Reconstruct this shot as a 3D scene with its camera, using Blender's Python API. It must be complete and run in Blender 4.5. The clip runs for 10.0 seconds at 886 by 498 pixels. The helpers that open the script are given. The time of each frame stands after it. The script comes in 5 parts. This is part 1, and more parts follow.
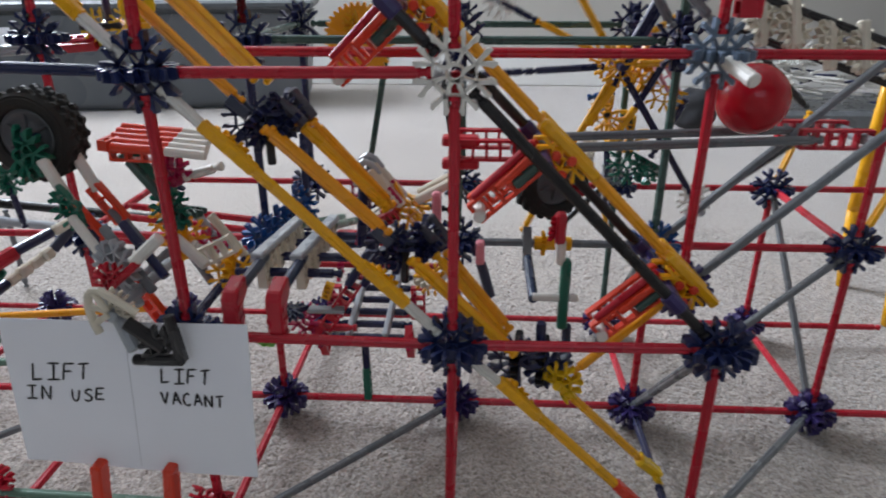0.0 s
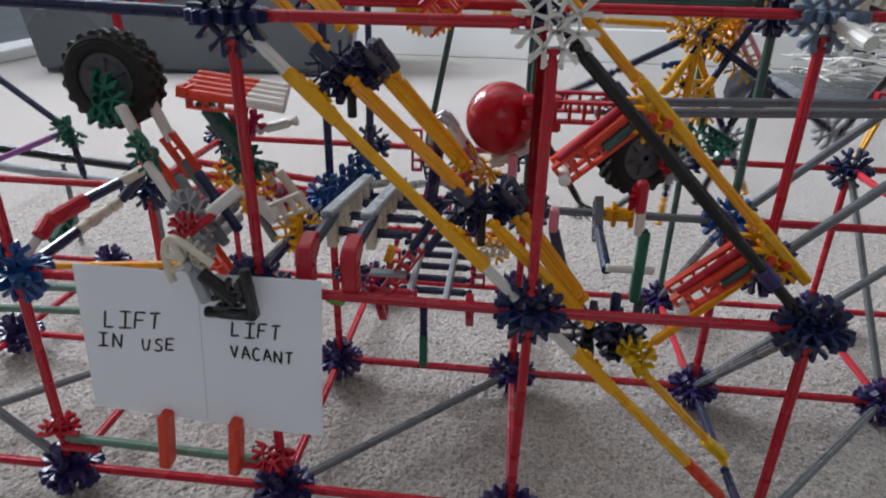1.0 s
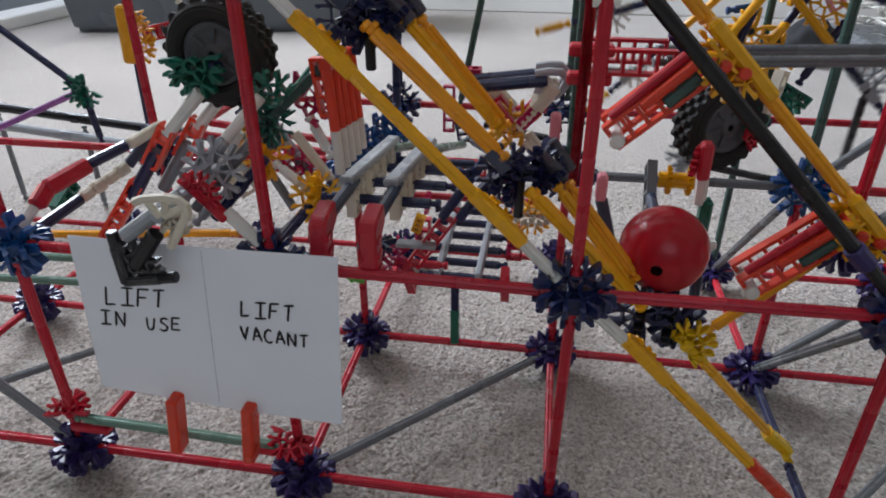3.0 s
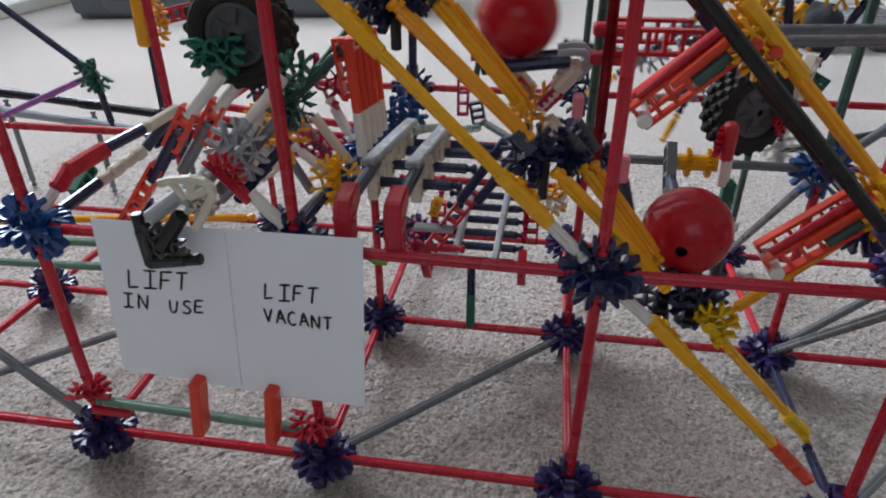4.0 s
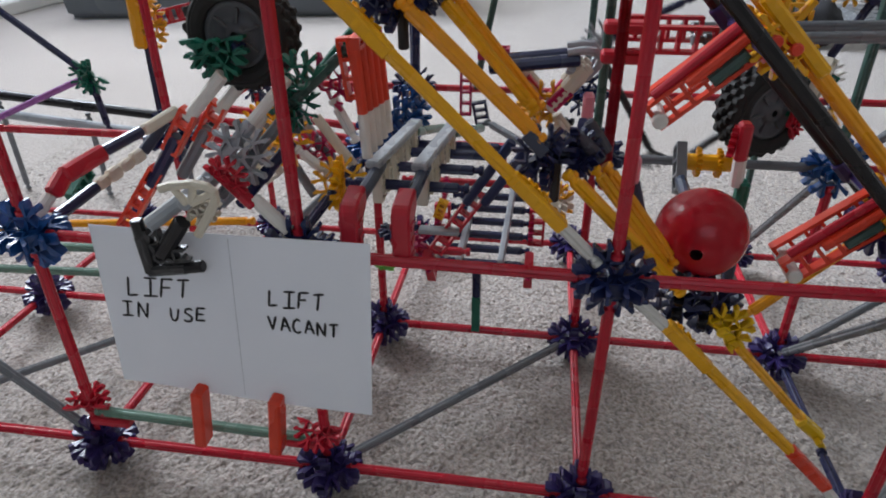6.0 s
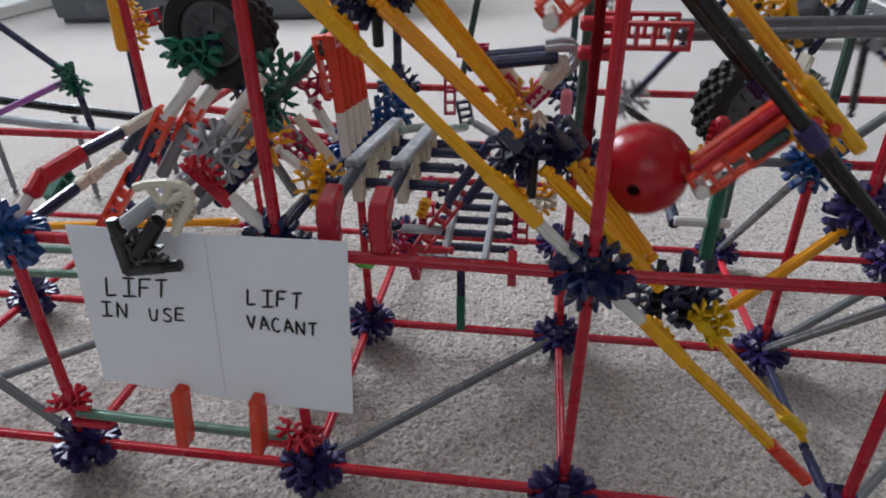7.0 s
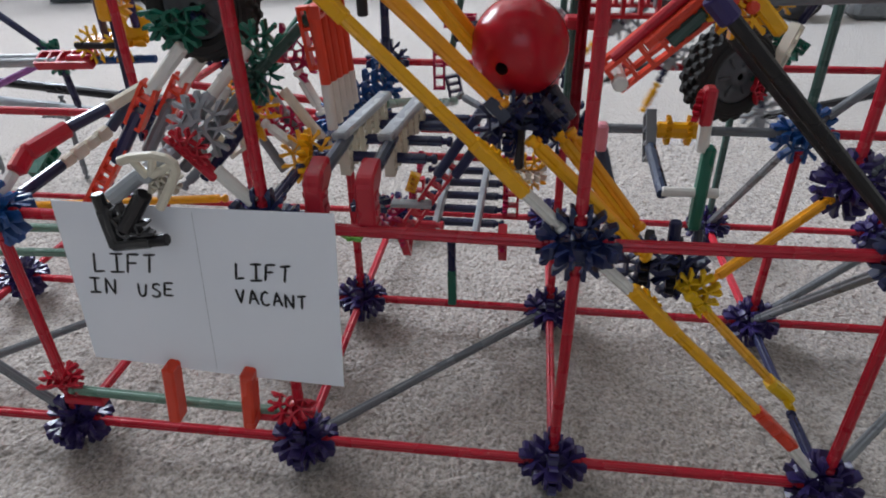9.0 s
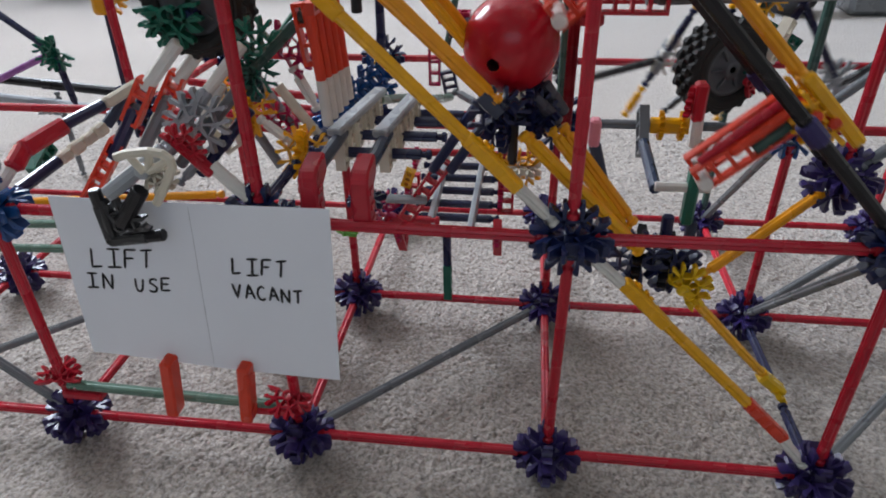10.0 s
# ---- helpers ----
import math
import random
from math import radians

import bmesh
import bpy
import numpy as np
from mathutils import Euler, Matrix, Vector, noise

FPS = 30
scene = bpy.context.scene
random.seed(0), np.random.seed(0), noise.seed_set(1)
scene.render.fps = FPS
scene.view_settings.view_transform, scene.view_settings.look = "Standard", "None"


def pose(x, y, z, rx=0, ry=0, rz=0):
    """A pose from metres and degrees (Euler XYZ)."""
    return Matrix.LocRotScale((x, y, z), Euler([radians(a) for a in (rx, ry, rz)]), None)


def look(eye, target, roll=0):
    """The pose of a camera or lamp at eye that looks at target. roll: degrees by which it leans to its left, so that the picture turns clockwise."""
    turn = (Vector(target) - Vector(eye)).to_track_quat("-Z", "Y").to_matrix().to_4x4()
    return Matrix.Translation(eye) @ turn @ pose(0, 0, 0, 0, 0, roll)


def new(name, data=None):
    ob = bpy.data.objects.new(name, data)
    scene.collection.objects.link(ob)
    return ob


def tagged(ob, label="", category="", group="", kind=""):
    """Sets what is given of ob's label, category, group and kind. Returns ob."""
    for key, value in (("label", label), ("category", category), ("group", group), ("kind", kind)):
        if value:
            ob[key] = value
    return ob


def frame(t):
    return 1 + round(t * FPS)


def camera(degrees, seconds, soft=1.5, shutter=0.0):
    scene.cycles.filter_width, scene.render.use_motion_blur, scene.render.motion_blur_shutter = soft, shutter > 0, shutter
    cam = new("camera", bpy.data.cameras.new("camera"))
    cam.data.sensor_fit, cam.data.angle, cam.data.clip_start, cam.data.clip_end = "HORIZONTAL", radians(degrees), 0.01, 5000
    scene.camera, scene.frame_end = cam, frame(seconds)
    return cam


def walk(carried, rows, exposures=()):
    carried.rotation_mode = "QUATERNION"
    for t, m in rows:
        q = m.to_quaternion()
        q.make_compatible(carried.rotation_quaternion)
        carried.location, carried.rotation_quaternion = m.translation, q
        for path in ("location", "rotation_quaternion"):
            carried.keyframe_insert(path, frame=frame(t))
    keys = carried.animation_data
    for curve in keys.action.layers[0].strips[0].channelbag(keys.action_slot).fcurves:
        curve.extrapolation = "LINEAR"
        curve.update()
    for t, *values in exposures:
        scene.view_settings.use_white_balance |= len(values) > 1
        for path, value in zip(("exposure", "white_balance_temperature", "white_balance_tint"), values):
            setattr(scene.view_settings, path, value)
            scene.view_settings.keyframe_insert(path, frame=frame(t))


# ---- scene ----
cam = camera(68.6, 10.0, 1.9, 0.5)
PATH = [
    (0, (0.163, -0.318, 0.362), (0.067, 1.519, -0.422), -0.0),
    (0.5, (0.145, -0.31, 0.353), (-0.014, 1.525, -0.426), 0.1),
    (1, (0.134, -0.313, 0.349), (-0.044, 1.489, -0.499), 1.3),
    (1.5, (0.132, -0.298, 0.346), (-0.041, 1.485, -0.544), 1.9),
    (2, (0.134, -0.275, 0.34), (-0.104, 1.484, -0.583), 0.9),
    (2.5, (0.133, -0.27, 0.337), (-0.148, 1.471, -0.605), -0.0),
    (4, (0.12, -0.274, 0.332), (-0.158, 1.444, -0.655), -0.2),
    (4.5, (0.108, -0.265, 0.331), (-0.169, 1.442, -0.675), -0.6),
    (5, (0.113, -0.267, 0.333), (-0.163, 1.441, -0.67), -0.7),
    (5.5, (0.11, -0.266, 0.332), (-0.16, 1.446, -0.664), -0.4),
    (7, (0.121, -0.266, 0.328), (-0.132, 1.457, -0.656), -0.7),
    (7.5, (0.124, -0.268, 0.329), (-0.131, 1.445, -0.67), -0.9),
    (8, (0.126, -0.269, 0.328), (-0.121, 1.439, -0.682), -1.0),
    (8.5, (0.123, -0.269, 0.326), (-0.118, 1.431, -0.7), -1.1),
    (9, (0.125, -0.268, 0.324), (-0.111, 1.427, -0.71), -1.1),
    (9.5, (0.126, -0.27, 0.324), (-0.108, 1.422, -0.716), -1.1),
    (10, (0.127, -0.271, 0.325), (-0.101, 1.419, -0.719), -1.1),
]
walk(cam, [(t, look(eye, target, roll)) for t, eye, target, roll in PATH], [(0.0, 0.20), (2.5, 0.17), (4.0, 0.22), (7.0, 0.24), (10.0, 0.25)])


# ---- world and light ----
world = bpy.data.worlds.new("world")
scene.world = world
world.use_nodes = True
wn = world.node_tree.nodes
sky = wn.new("ShaderNodeTexSky")
sky.sky_type, sky.sun_disc = "NISHITA", False
sky.sun_elevation, sky.sun_rotation = radians(38), radians(300)
world.node_tree.links.new(sky.outputs[0], wn["Background"].inputs[0])
wn["Background"].inputs[1].default_value = 0.12


def area_lamp(name, m, sx, sy, watts, colour):
    data = bpy.data.lights.new(name, "AREA")
    data.shape, data.size, data.size_y, data.energy, data.color = "RECTANGLE", sx, sy, watts, colour
    ob = new(name, data)
    ob.matrix_world = m
    return ob


# daylight in the patio opening; the south fill lamp is added, its window unseen
area_lamp("patio_daylight", look((-1.44, 1.40, 1.45), (1.0, 0.70, 1.40)), 0.95, 1.15, 82, (0.825, 0.902, 1.04))
area_lamp("window_daylight", look((0.3, -2.33, 1.6), (0.3, 0.0, 0.2)), 1.6, 1.1, 3.6, (0.84, 0.92, 1.03))
scene.view_settings.exposure = 0.25


# ---- materials ----
def material(name, colour, rough=0.4, metal=0.0, vary=0.12, grain=180.0, bump=0.05, transmission=0.0, spread=0.06):
    """A procedural surface: colour varied at two scales and from object to object, with a fine relief."""
    m = bpy.data.materials.new(name)
    m.use_nodes = True
    nt = m.node_tree
    n, l = nt.nodes, nt.links
    b = n["Principled BSDF"]
    co = n.new("ShaderNodeTexCoord")
    fine, broad = n.new("ShaderNodeTexNoise"), n.new("ShaderNodeTexNoise")
    fine.inputs["Scale"].default_value, fine.inputs["Detail"].default_value = grain, 4
    broad.inputs["Scale"].default_value, broad.inputs["Detail"].default_value = grain / 9, 3
    for t in (fine, broad):
        l.new(co.outputs["Object"], t.inputs["Vector"])
    mix = n.new("ShaderNodeMath")
    mix.operation = "ADD"
    l.new(fine.outputs["Fac"], mix.inputs[0])
    l.new(broad.outputs["Fac"], mix.inputs[1])
    info = n.new("ShaderNodeObjectInfo")
    add = n.new("ShaderNodeMath")
    add.operation = "MULTIPLY_ADD"
    l.new(info.outputs["Random"], add.inputs[0])
    add.inputs[1].default_value = spread / max(vary, 0.01)
    l.new(mix.outputs[0], add.inputs[2])
    ramp = n.new("ShaderNodeMapRange")
    ramp.inputs["From Min"].default_value, ramp.inputs["From Max"].default_value = 0.6, 1.6
    ramp.inputs["To Min"].default_value, ramp.inputs["To Max"].default_value = 1 - vary, 1 + vary
    l.new(add.outputs[0], ramp.inputs["Value"])
    tint = n.new("ShaderNodeVectorMath")
    tint.operation = "SCALE"
    tint.inputs[0].default_value = colour
    l.new(ramp.outputs[0], tint.inputs["Scale"])
    l.new(tint.outputs[0], b.inputs["Base Color"])
    rr = n.new("ShaderNodeMapRange")
    rr.inputs["From Min"].default_value, rr.inputs["From Max"].default_value = 0.3, 0.7
    rr.inputs["To Min"].default_value, rr.inputs["To Max"].default_value = max(rough - 0.08, 0.03), rough + 0.1
    l.new(broad.outputs["Fac"], rr.inputs["Value"])
    l.new(rr.outputs[0], b.inputs["Roughness"])
    b.inputs["Metallic"].default_value = metal
    b.inputs["Specular IOR Level"].default_value = 0.4
    b.inputs["Transmission Weight"].default_value = transmission
    if bump:
        bp = n.new("ShaderNodeBump")
        bp.inputs["Strength"].default_value, bp.inputs["Distance"].default_value = bump, 0.001
        l.new(fine.outputs["Fac"], bp.inputs["Height"])
        l.new(bp.outputs[0], b.inputs["Normal"])
    return m


COLOURS = {
    "red": (0.44, 0.012, 0.028), "yellow": (0.78, 0.38, 0.008), "amber": (0.80, 0.33, 0.012),
    "orange": (0.66, 0.050, 0.020), "blue": (0.011, 0.018, 0.070), "bright_blue": (0.010, 0.060, 0.21),
    "navy": (0.013, 0.016, 0.058), "purple": (0.030, 0.020, 0.095), "violet": (0.30, 0.10, 0.34), "grey": (0.15, 0.16, 0.17),
    "silver": (0.31, 0.33, 0.35), "black": (0.010, 0.009, 0.011), "white": (0.68, 0.66, 0.61),
    "cream": (0.62, 0.57, 0.46), "green": (0.008, 0.115, 0.072), "pine": (0.05, 0.10, 0.085), "lime": (0.12, 0.38, 0.05),
    "crimson": (0.40, 0.01, 0.07), "pink": (0.75, 0.25, 0.30), "sage": (0.13, 0.22, 0.17), "charcoal": (0.03, 0.03, 0.032),
    "slate": (0.035, 0.048, 0.085), "steel": (0.12, 0.16, 0.22), "smoke": (0.060, 0.058, 0.075), "lemon": (0.76, 0.47, 0.010),
}
MAT = {k: material(k + "_plastic", v, 0.28, vary=0.10, bump=0.04) for k, v in COLOURS.items()}
MAT["ball"] = material("glossy_red_ball", (0.40, 0.004, 0.014), 0.20, vary=0.06, grain=60, bump=0.01)
MAT["rubber"] = material("black_rubber", (0.016, 0.015, 0.014), 0.72, vary=0.25, bump=0.2)
MAT["hub"] = material("grey_wheel_hub", (0.085, 0.088, 0.095), 0.45)
MAT["paper"] = material("white_paper", (0.82, 0.84, 0.89), 0.85, vary=0.03, grain=900, bump=0.05)
MAT["ink"] = material("black_marker_ink", (0.012, 0.012, 0.013), 0.6)
MAT["wall"] = material("painted_wall", (0.45, 0.43, 0.39), 0.85, vary=0.04, grain=40, bump=0.1)
MAT["trim"] = material("white_gloss_paint", (0.78, 0.77, 0.74), 0.4, vary=0.04, grain=30)
MAT["ceiling"] = material("white_ceiling_paint", (0.8, 0.8, 0.78), 0.9, vary=0.03, grain=30)
MAT["box"] = material("smoky_grey_box_plastic", (0.10, 0.11, 0.12), 0.3, vary=0.08, grain=30)
MAT["fabric"] = material("dark_fabric", (0.03, 0.03, 0.033), 0.9, vary=0.2, grain=200)
MAT["paving"] = material("damp_grey_paving", (0.10, 0.11, 0.10), 0.7, vary=0.2, grain=20)
# the ball's red darkened, so the shade in the hole is in the colour
MAT["hole"] = material("hole_shade_red", (0.03, 0.002, 0.003), 0.6)


def carpet_material():
    m = bpy.data.materials.new("speckled_beige_carpet")
    m.use_nodes = True
    n, l = m.node_tree.nodes, m.node_tree.links
    b = n["Principled BSDF"]
    co = n.new("ShaderNodeTexCoord")
    tuft, broad, mid = n.new("ShaderNodeTexVoronoi"), n.new("ShaderNodeTexNoise"), n.new("ShaderNodeTexNoise")
    tuft.inputs["Scale"].default_value = 260
    mid.inputs["Scale"].default_value, mid.inputs["Detail"].default_value = 420, 5
    broad.inputs["Scale"].default_value, broad.inputs["Detail"].default_value = 5, 3
    for t in (tuft, broad, mid):
        l.new(co.outputs["Object"], t.inputs["Vector"])
    a = n.new("ShaderNodeValToRGB")
    e = a.color_ramp.elements
    e[0].position, e[0].color = 0.30, (0.205, 0.172, 0.150, 1)
    e[1].position, e[1].color = 0.62, (0.545, 0.485, 0.428, 1)
    l.new(mid.outputs["Fac"], a.inputs["Fac"])
    c = n.new("ShaderNodeMix")
    c.data_type, c.blend_type = "RGBA", "MULTIPLY"
    c.inputs["Factor"].default_value = 0.5
    l.new(a.outputs[0], c.inputs[6])
    r = n.new("ShaderNodeValToRGB")
    r.color_ramp.elements[0].color, r.color_ramp.elements[1].color = (0.74, 0.73, 0.72, 1), (1, 1, 1, 1)
    r.color_ramp.elements[0].position, r.color_ramp.elements[1].position = 0.3, 0.65
    l.new(broad.outputs["Fac"], r.inputs["Fac"])
    l.new(r.outputs[0], c.inputs[7])
    l.new(c.outputs[2], b.inputs["Base Color"])
    b.inputs["Roughness"].default_value = 0.95
    b.inputs["Sheen Weight"].default_value = 0.55
    b.inputs["Sheen Roughness"].default_value = 0.45
    h = n.new("ShaderNodeMath")
    h.operation = "SUBTRACT"
    l.new(mid.outputs["Fac"], h.inputs[0])
    l.new(tuft.outputs["Distance"], h.inputs[1])
    bp = n.new("ShaderNodeBump")
    bp.inputs["Strength"].default_value, bp.inputs["Distance"].default_value = 0.85, 0.0020
    l.new(h.outputs[0], bp.inputs["Height"])
    l.new(bp.outputs[0], b.inputs["Normal"])
    return m


MAT["carpet"] = carpet_material()


# ---- mesh helpers ----
def mesh_of(bm, name, mat, smooth=False):
    me = bpy.data.meshes.new(name)
    bm.normal_update()
    bm.to_mesh(me)
    bm.free()
    me.materials.append(MAT[mat])
    if smooth:
        me.shade_smooth()
    return me


def part(name, me, parent=None, m=None, label=""):
    ob = new(name, me)
    if m is not None:
        ob.matrix_basis = m
    if parent is not None:
        ob.parent = parent
    return tagged(ob, label)


def thing(name, label, category, group="", kind="", at=(0, 0, 0)):
    ob = new(name)
    ob.empty_display_size = 0.02
    ob.location = at
    return tagged(ob, label, category, group, kind)


def bevel(bm, w, seg=1):
    bmesh.ops.bevel(bm, geom=bm.edges[:], offset=w, segments=seg, affect="EDGES", clamp_overlap=True)


def box(bm, lo, hi, w=0.0):
    """A box between two corners, with its edges rounded by w."""
    b = bmesh.new()
    bmesh.ops.create_cube(b, size=1, matrix=Matrix.Translation([(p + q) / 2 for p, q in zip(lo, hi)]) @ Matrix.Diagonal((*[q - p for p, q in zip(lo, hi)], 1)))
    if w:
        bevel(b, w)
    join(bm, b)


def join(bm, b, m=None):
    tmp = bpy.data.meshes.new("tmp")
    if m is not None:
        b.transform(m)
    b.to_mesh(tmp)
    b.free()
    bm.from_mesh(tmp)
    bpy.data.meshes.remove(tmp)


def lathe(bm, rings, seg=16, closed=True, m=None):
    """Rings of (radius, z) turned round z."""
    loops = []
    for r, z in rings:
        loop = [bm.verts.new((r * math.cos(2 * math.pi * i / seg), r * math.sin(2 * math.pi * i / seg), z)) for i in range(seg)]
        if m is not None:
            for v in loop:
                v.co = m @ v.co
        loops.append(loop)
    for a, b in zip(loops, loops[1:]):
        for i in range(seg):
            bm.faces.new((a[i], a[(i + 1) % seg], b[(i + 1) % seg], b[i]))
    if closed:
        bm.faces.new(loops[0][::-1])
        bm.faces.new(loops[-1])


def frame_of(a, b, up=(0, 0, 1)):
    """The pose at a whose z axis points to b."""
    a, z = Vector(a), (Vector(b) - Vector(a)).normalized()
    u = Vector(up)
    if abs(u.dot(z)) > 0.95:
        u = Vector((0, 1, 0))
    x = u.cross(z).normalized()
    y = z.cross(x)
    return Matrix.Translation(a) @ Matrix((x, y, z)).transposed().to_4x4()


def plane_of(at, along, normal):
    """The pose of a flat piece: x along its first arm, z across its face."""
    z = Vector(normal).normalized()
    x = Vector(along)
    x = (x - x.dot(z) * z).normalized()
    y = z.cross(x)
    return Matrix.Translation(at) @ Matrix((x, y, z)).transposed().to_4x4()


# ---- construction toy pieces ----
STEP = 0.15
BASE = 0.019
R_ROD = 0.0031
_cache = {}


def rod_mesh(length, colour):
    key = ("rod", round(length, 4), colour)
    if key not in _cache:
        bm = bmesh.new()
        seg = 16
        prof = [1.0, 0.98, 0.74, 0.98] * 4
        rows = [(0.0, 0.70, 0), (0.0006, 0.98, 0), (0.0028, 0.98, 0), (0.0034, 0.62, 0), (0.0056, 0.62, 0), (0.0064, 1.0, 1)]
        rows = rows + [(length - z, r, k) for z, r, k in rows[::-1]]
        loops = []
        for z, r, k in rows:
            loops.append([bm.verts.new((R_ROD * r * (prof[i] if k else 1) * math.cos(2 * math.pi * i / seg), R_ROD * r * (prof[i] if k else 1) * math.sin(2 * math.pi * i / seg), z)) for i in range(seg)])
        for p, q in zip(loops, loops[1:]):
            for i in range(seg):
                bm.faces.new((p[i], p[(i + 1) % seg], q[(i + 1) % seg], q[i]))
        bm.faces.new(loops[0][::-1])
        bm.faces.new(loops[-1])
        _cache[key] = mesh_of(bm, colour + "_rod", colour)
    return _cache[key]


def rod(parent, a, b, colour, inset=0.0105, turn=45.0, name="rod", label=""):
    """A ribbed rod between the middles of two connectors."""
    a, b = Vector(a), Vector(b)
    d = (b - a).normalized()
    length = (b - a).length - 2 * inset
    return part(name, rod_mesh(length, colour), parent, frame_of(a + d * inset, b) @ pose(0, 0, 0, 0, 0, turn), label)


def prong(bm, c, s, r0, r1, off, w, h):
    """One prong of a clip, off to a side of the arm's line, thicker at its tip."""
    def P(r, o, z):
        return bm.verts.new((c * r - s * o, s * r + c * o, z))
    sg = 1 if off > 0 else -1
    st = [(r0, off, w), (r0 + 0.55 * (r1 - r0), off, w), (r1 - 0.0022, off - sg * 0.0005, w + 0.0009), (r1, off + sg * 0.0002, w * 0.8)]
    loops = []
    for r, o, ww in st:
        k = 1.0 if r < r1 else 0.8
        loops.append([P(r, o - ww / 2, -h * k), P(r, o + ww / 2, -h * k), P(r, o + ww / 2, h * k), P(r, o - ww / 2, h * k)])
    for p, q in zip(loops, loops[1:]):
        for i in range(4):
            bm.faces.new((p[i], p[(i + 1) % 4], q[(i + 1) % 4], q[i]))
    bm.faces.new(loops[0][::-1])
    bm.faces.new(loops[-1])


def bar(bm, p, q, w, h):
    p, q = Vector((*p, 0)), Vector((*q, 0))
    d = (q - p).normalized()
    s = Vector((-d.y, d.x, 0)) * w / 2
    vs = [bm.verts.new(v + Vector((0, 0, z))) for z in (-h, h) for v in (p - s, q - s, q + s, p + s)]
    for f in ((0, 3, 2, 1), (4, 5, 6, 7), (0, 1, 5, 4), (1, 2, 6, 5), (2, 3, 7, 6), (3, 0, 4, 7)):
        bm.faces.new([vs[i] for i in f])


def connector_mesh(colour, slots, scale=1.0):
    """A flat snap-on connector: a hub, spokes, a rim and a two-pronged clip for each slot (in eighths of a turn)."""
    key = ("con", colour, tuple(slots), scale)
    if key not in _cache:
        bm = bmesh.new()
        h = 0.0031
        lathe(bm, [(0.0048, -h), (0.0048, h), (0.0032, h), (0.0032, -h), (0.0048, -h)], 16, closed=False)
        e = math.pi / 4
        full = len(slots) == 8
        for s in slots:
            a = s * e
            c, sn = math.cos(a), math.sin(a)
            for off in (-0.0041, 0.0041):
                prong(bm, c, sn, 0.0098, 0.0198, off, 0.0020, h)
            bar(bm, (0.0102 * c + 0.0046 * sn, 0.0102 * sn - 0.0046 * c), (0.0102 * c - 0.0046 * sn, 0.0102 * sn + 0.0046 * c), 0.0016, h)
        ends = sorted({s - 0.5 for s in slots} | {s + 0.5 for s in slots})
        for v in ends:
            a = v * e
            bar(bm, (0.0044 * math.cos(a), 0.0044 * math.sin(a)), (0.0118 * math.cos(a), 0.0118 * math.sin(a)), 0.0017, h)
        if not full:
            for v in (ends[0], ends[-1]):
                a = v * e
                k = 0.3 if v == ends[0] else -0.3
                bar(bm, (0.0100 * math.cos(a), 0.0100 * math.sin(a)), (0.0165 * math.cos(a + k), 0.0165 * math.sin(a + k)), 0.0018, h)
        bmesh.ops.remove_doubles(bm, verts=bm.verts, dist=0.0015)
        bmesh.ops.scale(bm, vec=(scale,) * 3, verts=bm.verts)
        _cache[key] = mesh_of(bm, colour + "_connector", colour)
    return _cache[key]


ALL = tuple(range(8))
SEVEN = tuple(range(1, 8))
FIVE = (0, 1, 2, 3, 4)
FOUR = (0, 1, 2, 3)
THREE = (0, 1, 2)
TWO = (0, 4)


def clip(parent, at, along, normal, slots, colour, scale=1.0, label=""):
    return part("connector", connector_mesh(colour, slots, scale), parent, plane_of(at, along, normal), label)


def node(parent, at, colour, second=None, axes=((1, 0, 0), (0, -1, 0), (0, 0, 1))):
    """Two connectors pushed into one another at a right angle, as a node of the lattice."""
    x, n, u = axes
    clip(parent, at, x, n, SEVEN if colour != "white" else ALL, colour)
    if colour != "white":
        clip(parent, at, (-Vector(x)), u, SEVEN, second or colour)
        if colour == "purple":
            clip(parent, at, u, x, (1, 2, 3, 5, 6, 7), second or colour, 0.97)


# the frame is not quite square: a few nodes sit a little off the grid
LEAN = {(1, 0, 1): (0.0018, 0.0, -0.0018), (0, 0, 2): (-0.001, 0.0, -0.002), (1, 0, 2): (0.002, 0.0, -0.001)}


def P(i, j, k):
    return Vector((i * STEP, j * STEP, BASE + k * STEP)) + Vector(LEAN.get((i, j, k), (0, 0, 0)))


# ---- the room ----
def carpet():
    rng = np.random.default_rng(4)
    xs = np.concatenate([np.linspace(-1.42, -0.56, 40), np.arange(-0.55, 0.75, 0.0026), np.linspace(0.76, 2.6, 60)])
    ys = np.concatenate([np.linspace(-2.4, -0.13, 40), np.arange(-0.12, 0.62, 0.0026), np.linspace(0.63, 2.0, 90)])
    X, Y = np.meshgrid(xs, ys)
    near = ((X > -0.55) & (X < 0.75) & (Y > -0.12) & (Y < 0.62)).astype(float)
    Z = rng.uniform(-0.0028, 0.0, X.shape) * near
    J = rng.uniform(-0.0009, 0.0009, (2, *X.shape)) * near
    nx, ny = len(xs), len(ys)
    v = np.stack([(X + J[0]).ravel(), (Y + J[1]).ravel(), Z.ravel()], 1)
    i = (np.arange(ny - 1)[:, None] * nx + np.arange(nx - 1)[None]).ravel()
    f = np.stack([i, i + 1, i + nx + 1, i + nx], 1)
    me = bpy.data.meshes.new("carpet")
    me.from_pydata(v.tolist(), [], f.tolist())
    me.materials.append(MAT["carpet"])
    me.shade_smooth()
    return tagged(new("floor", me), "speckled beige loop-pile carpet on the floor", "carpet", kind="structure")


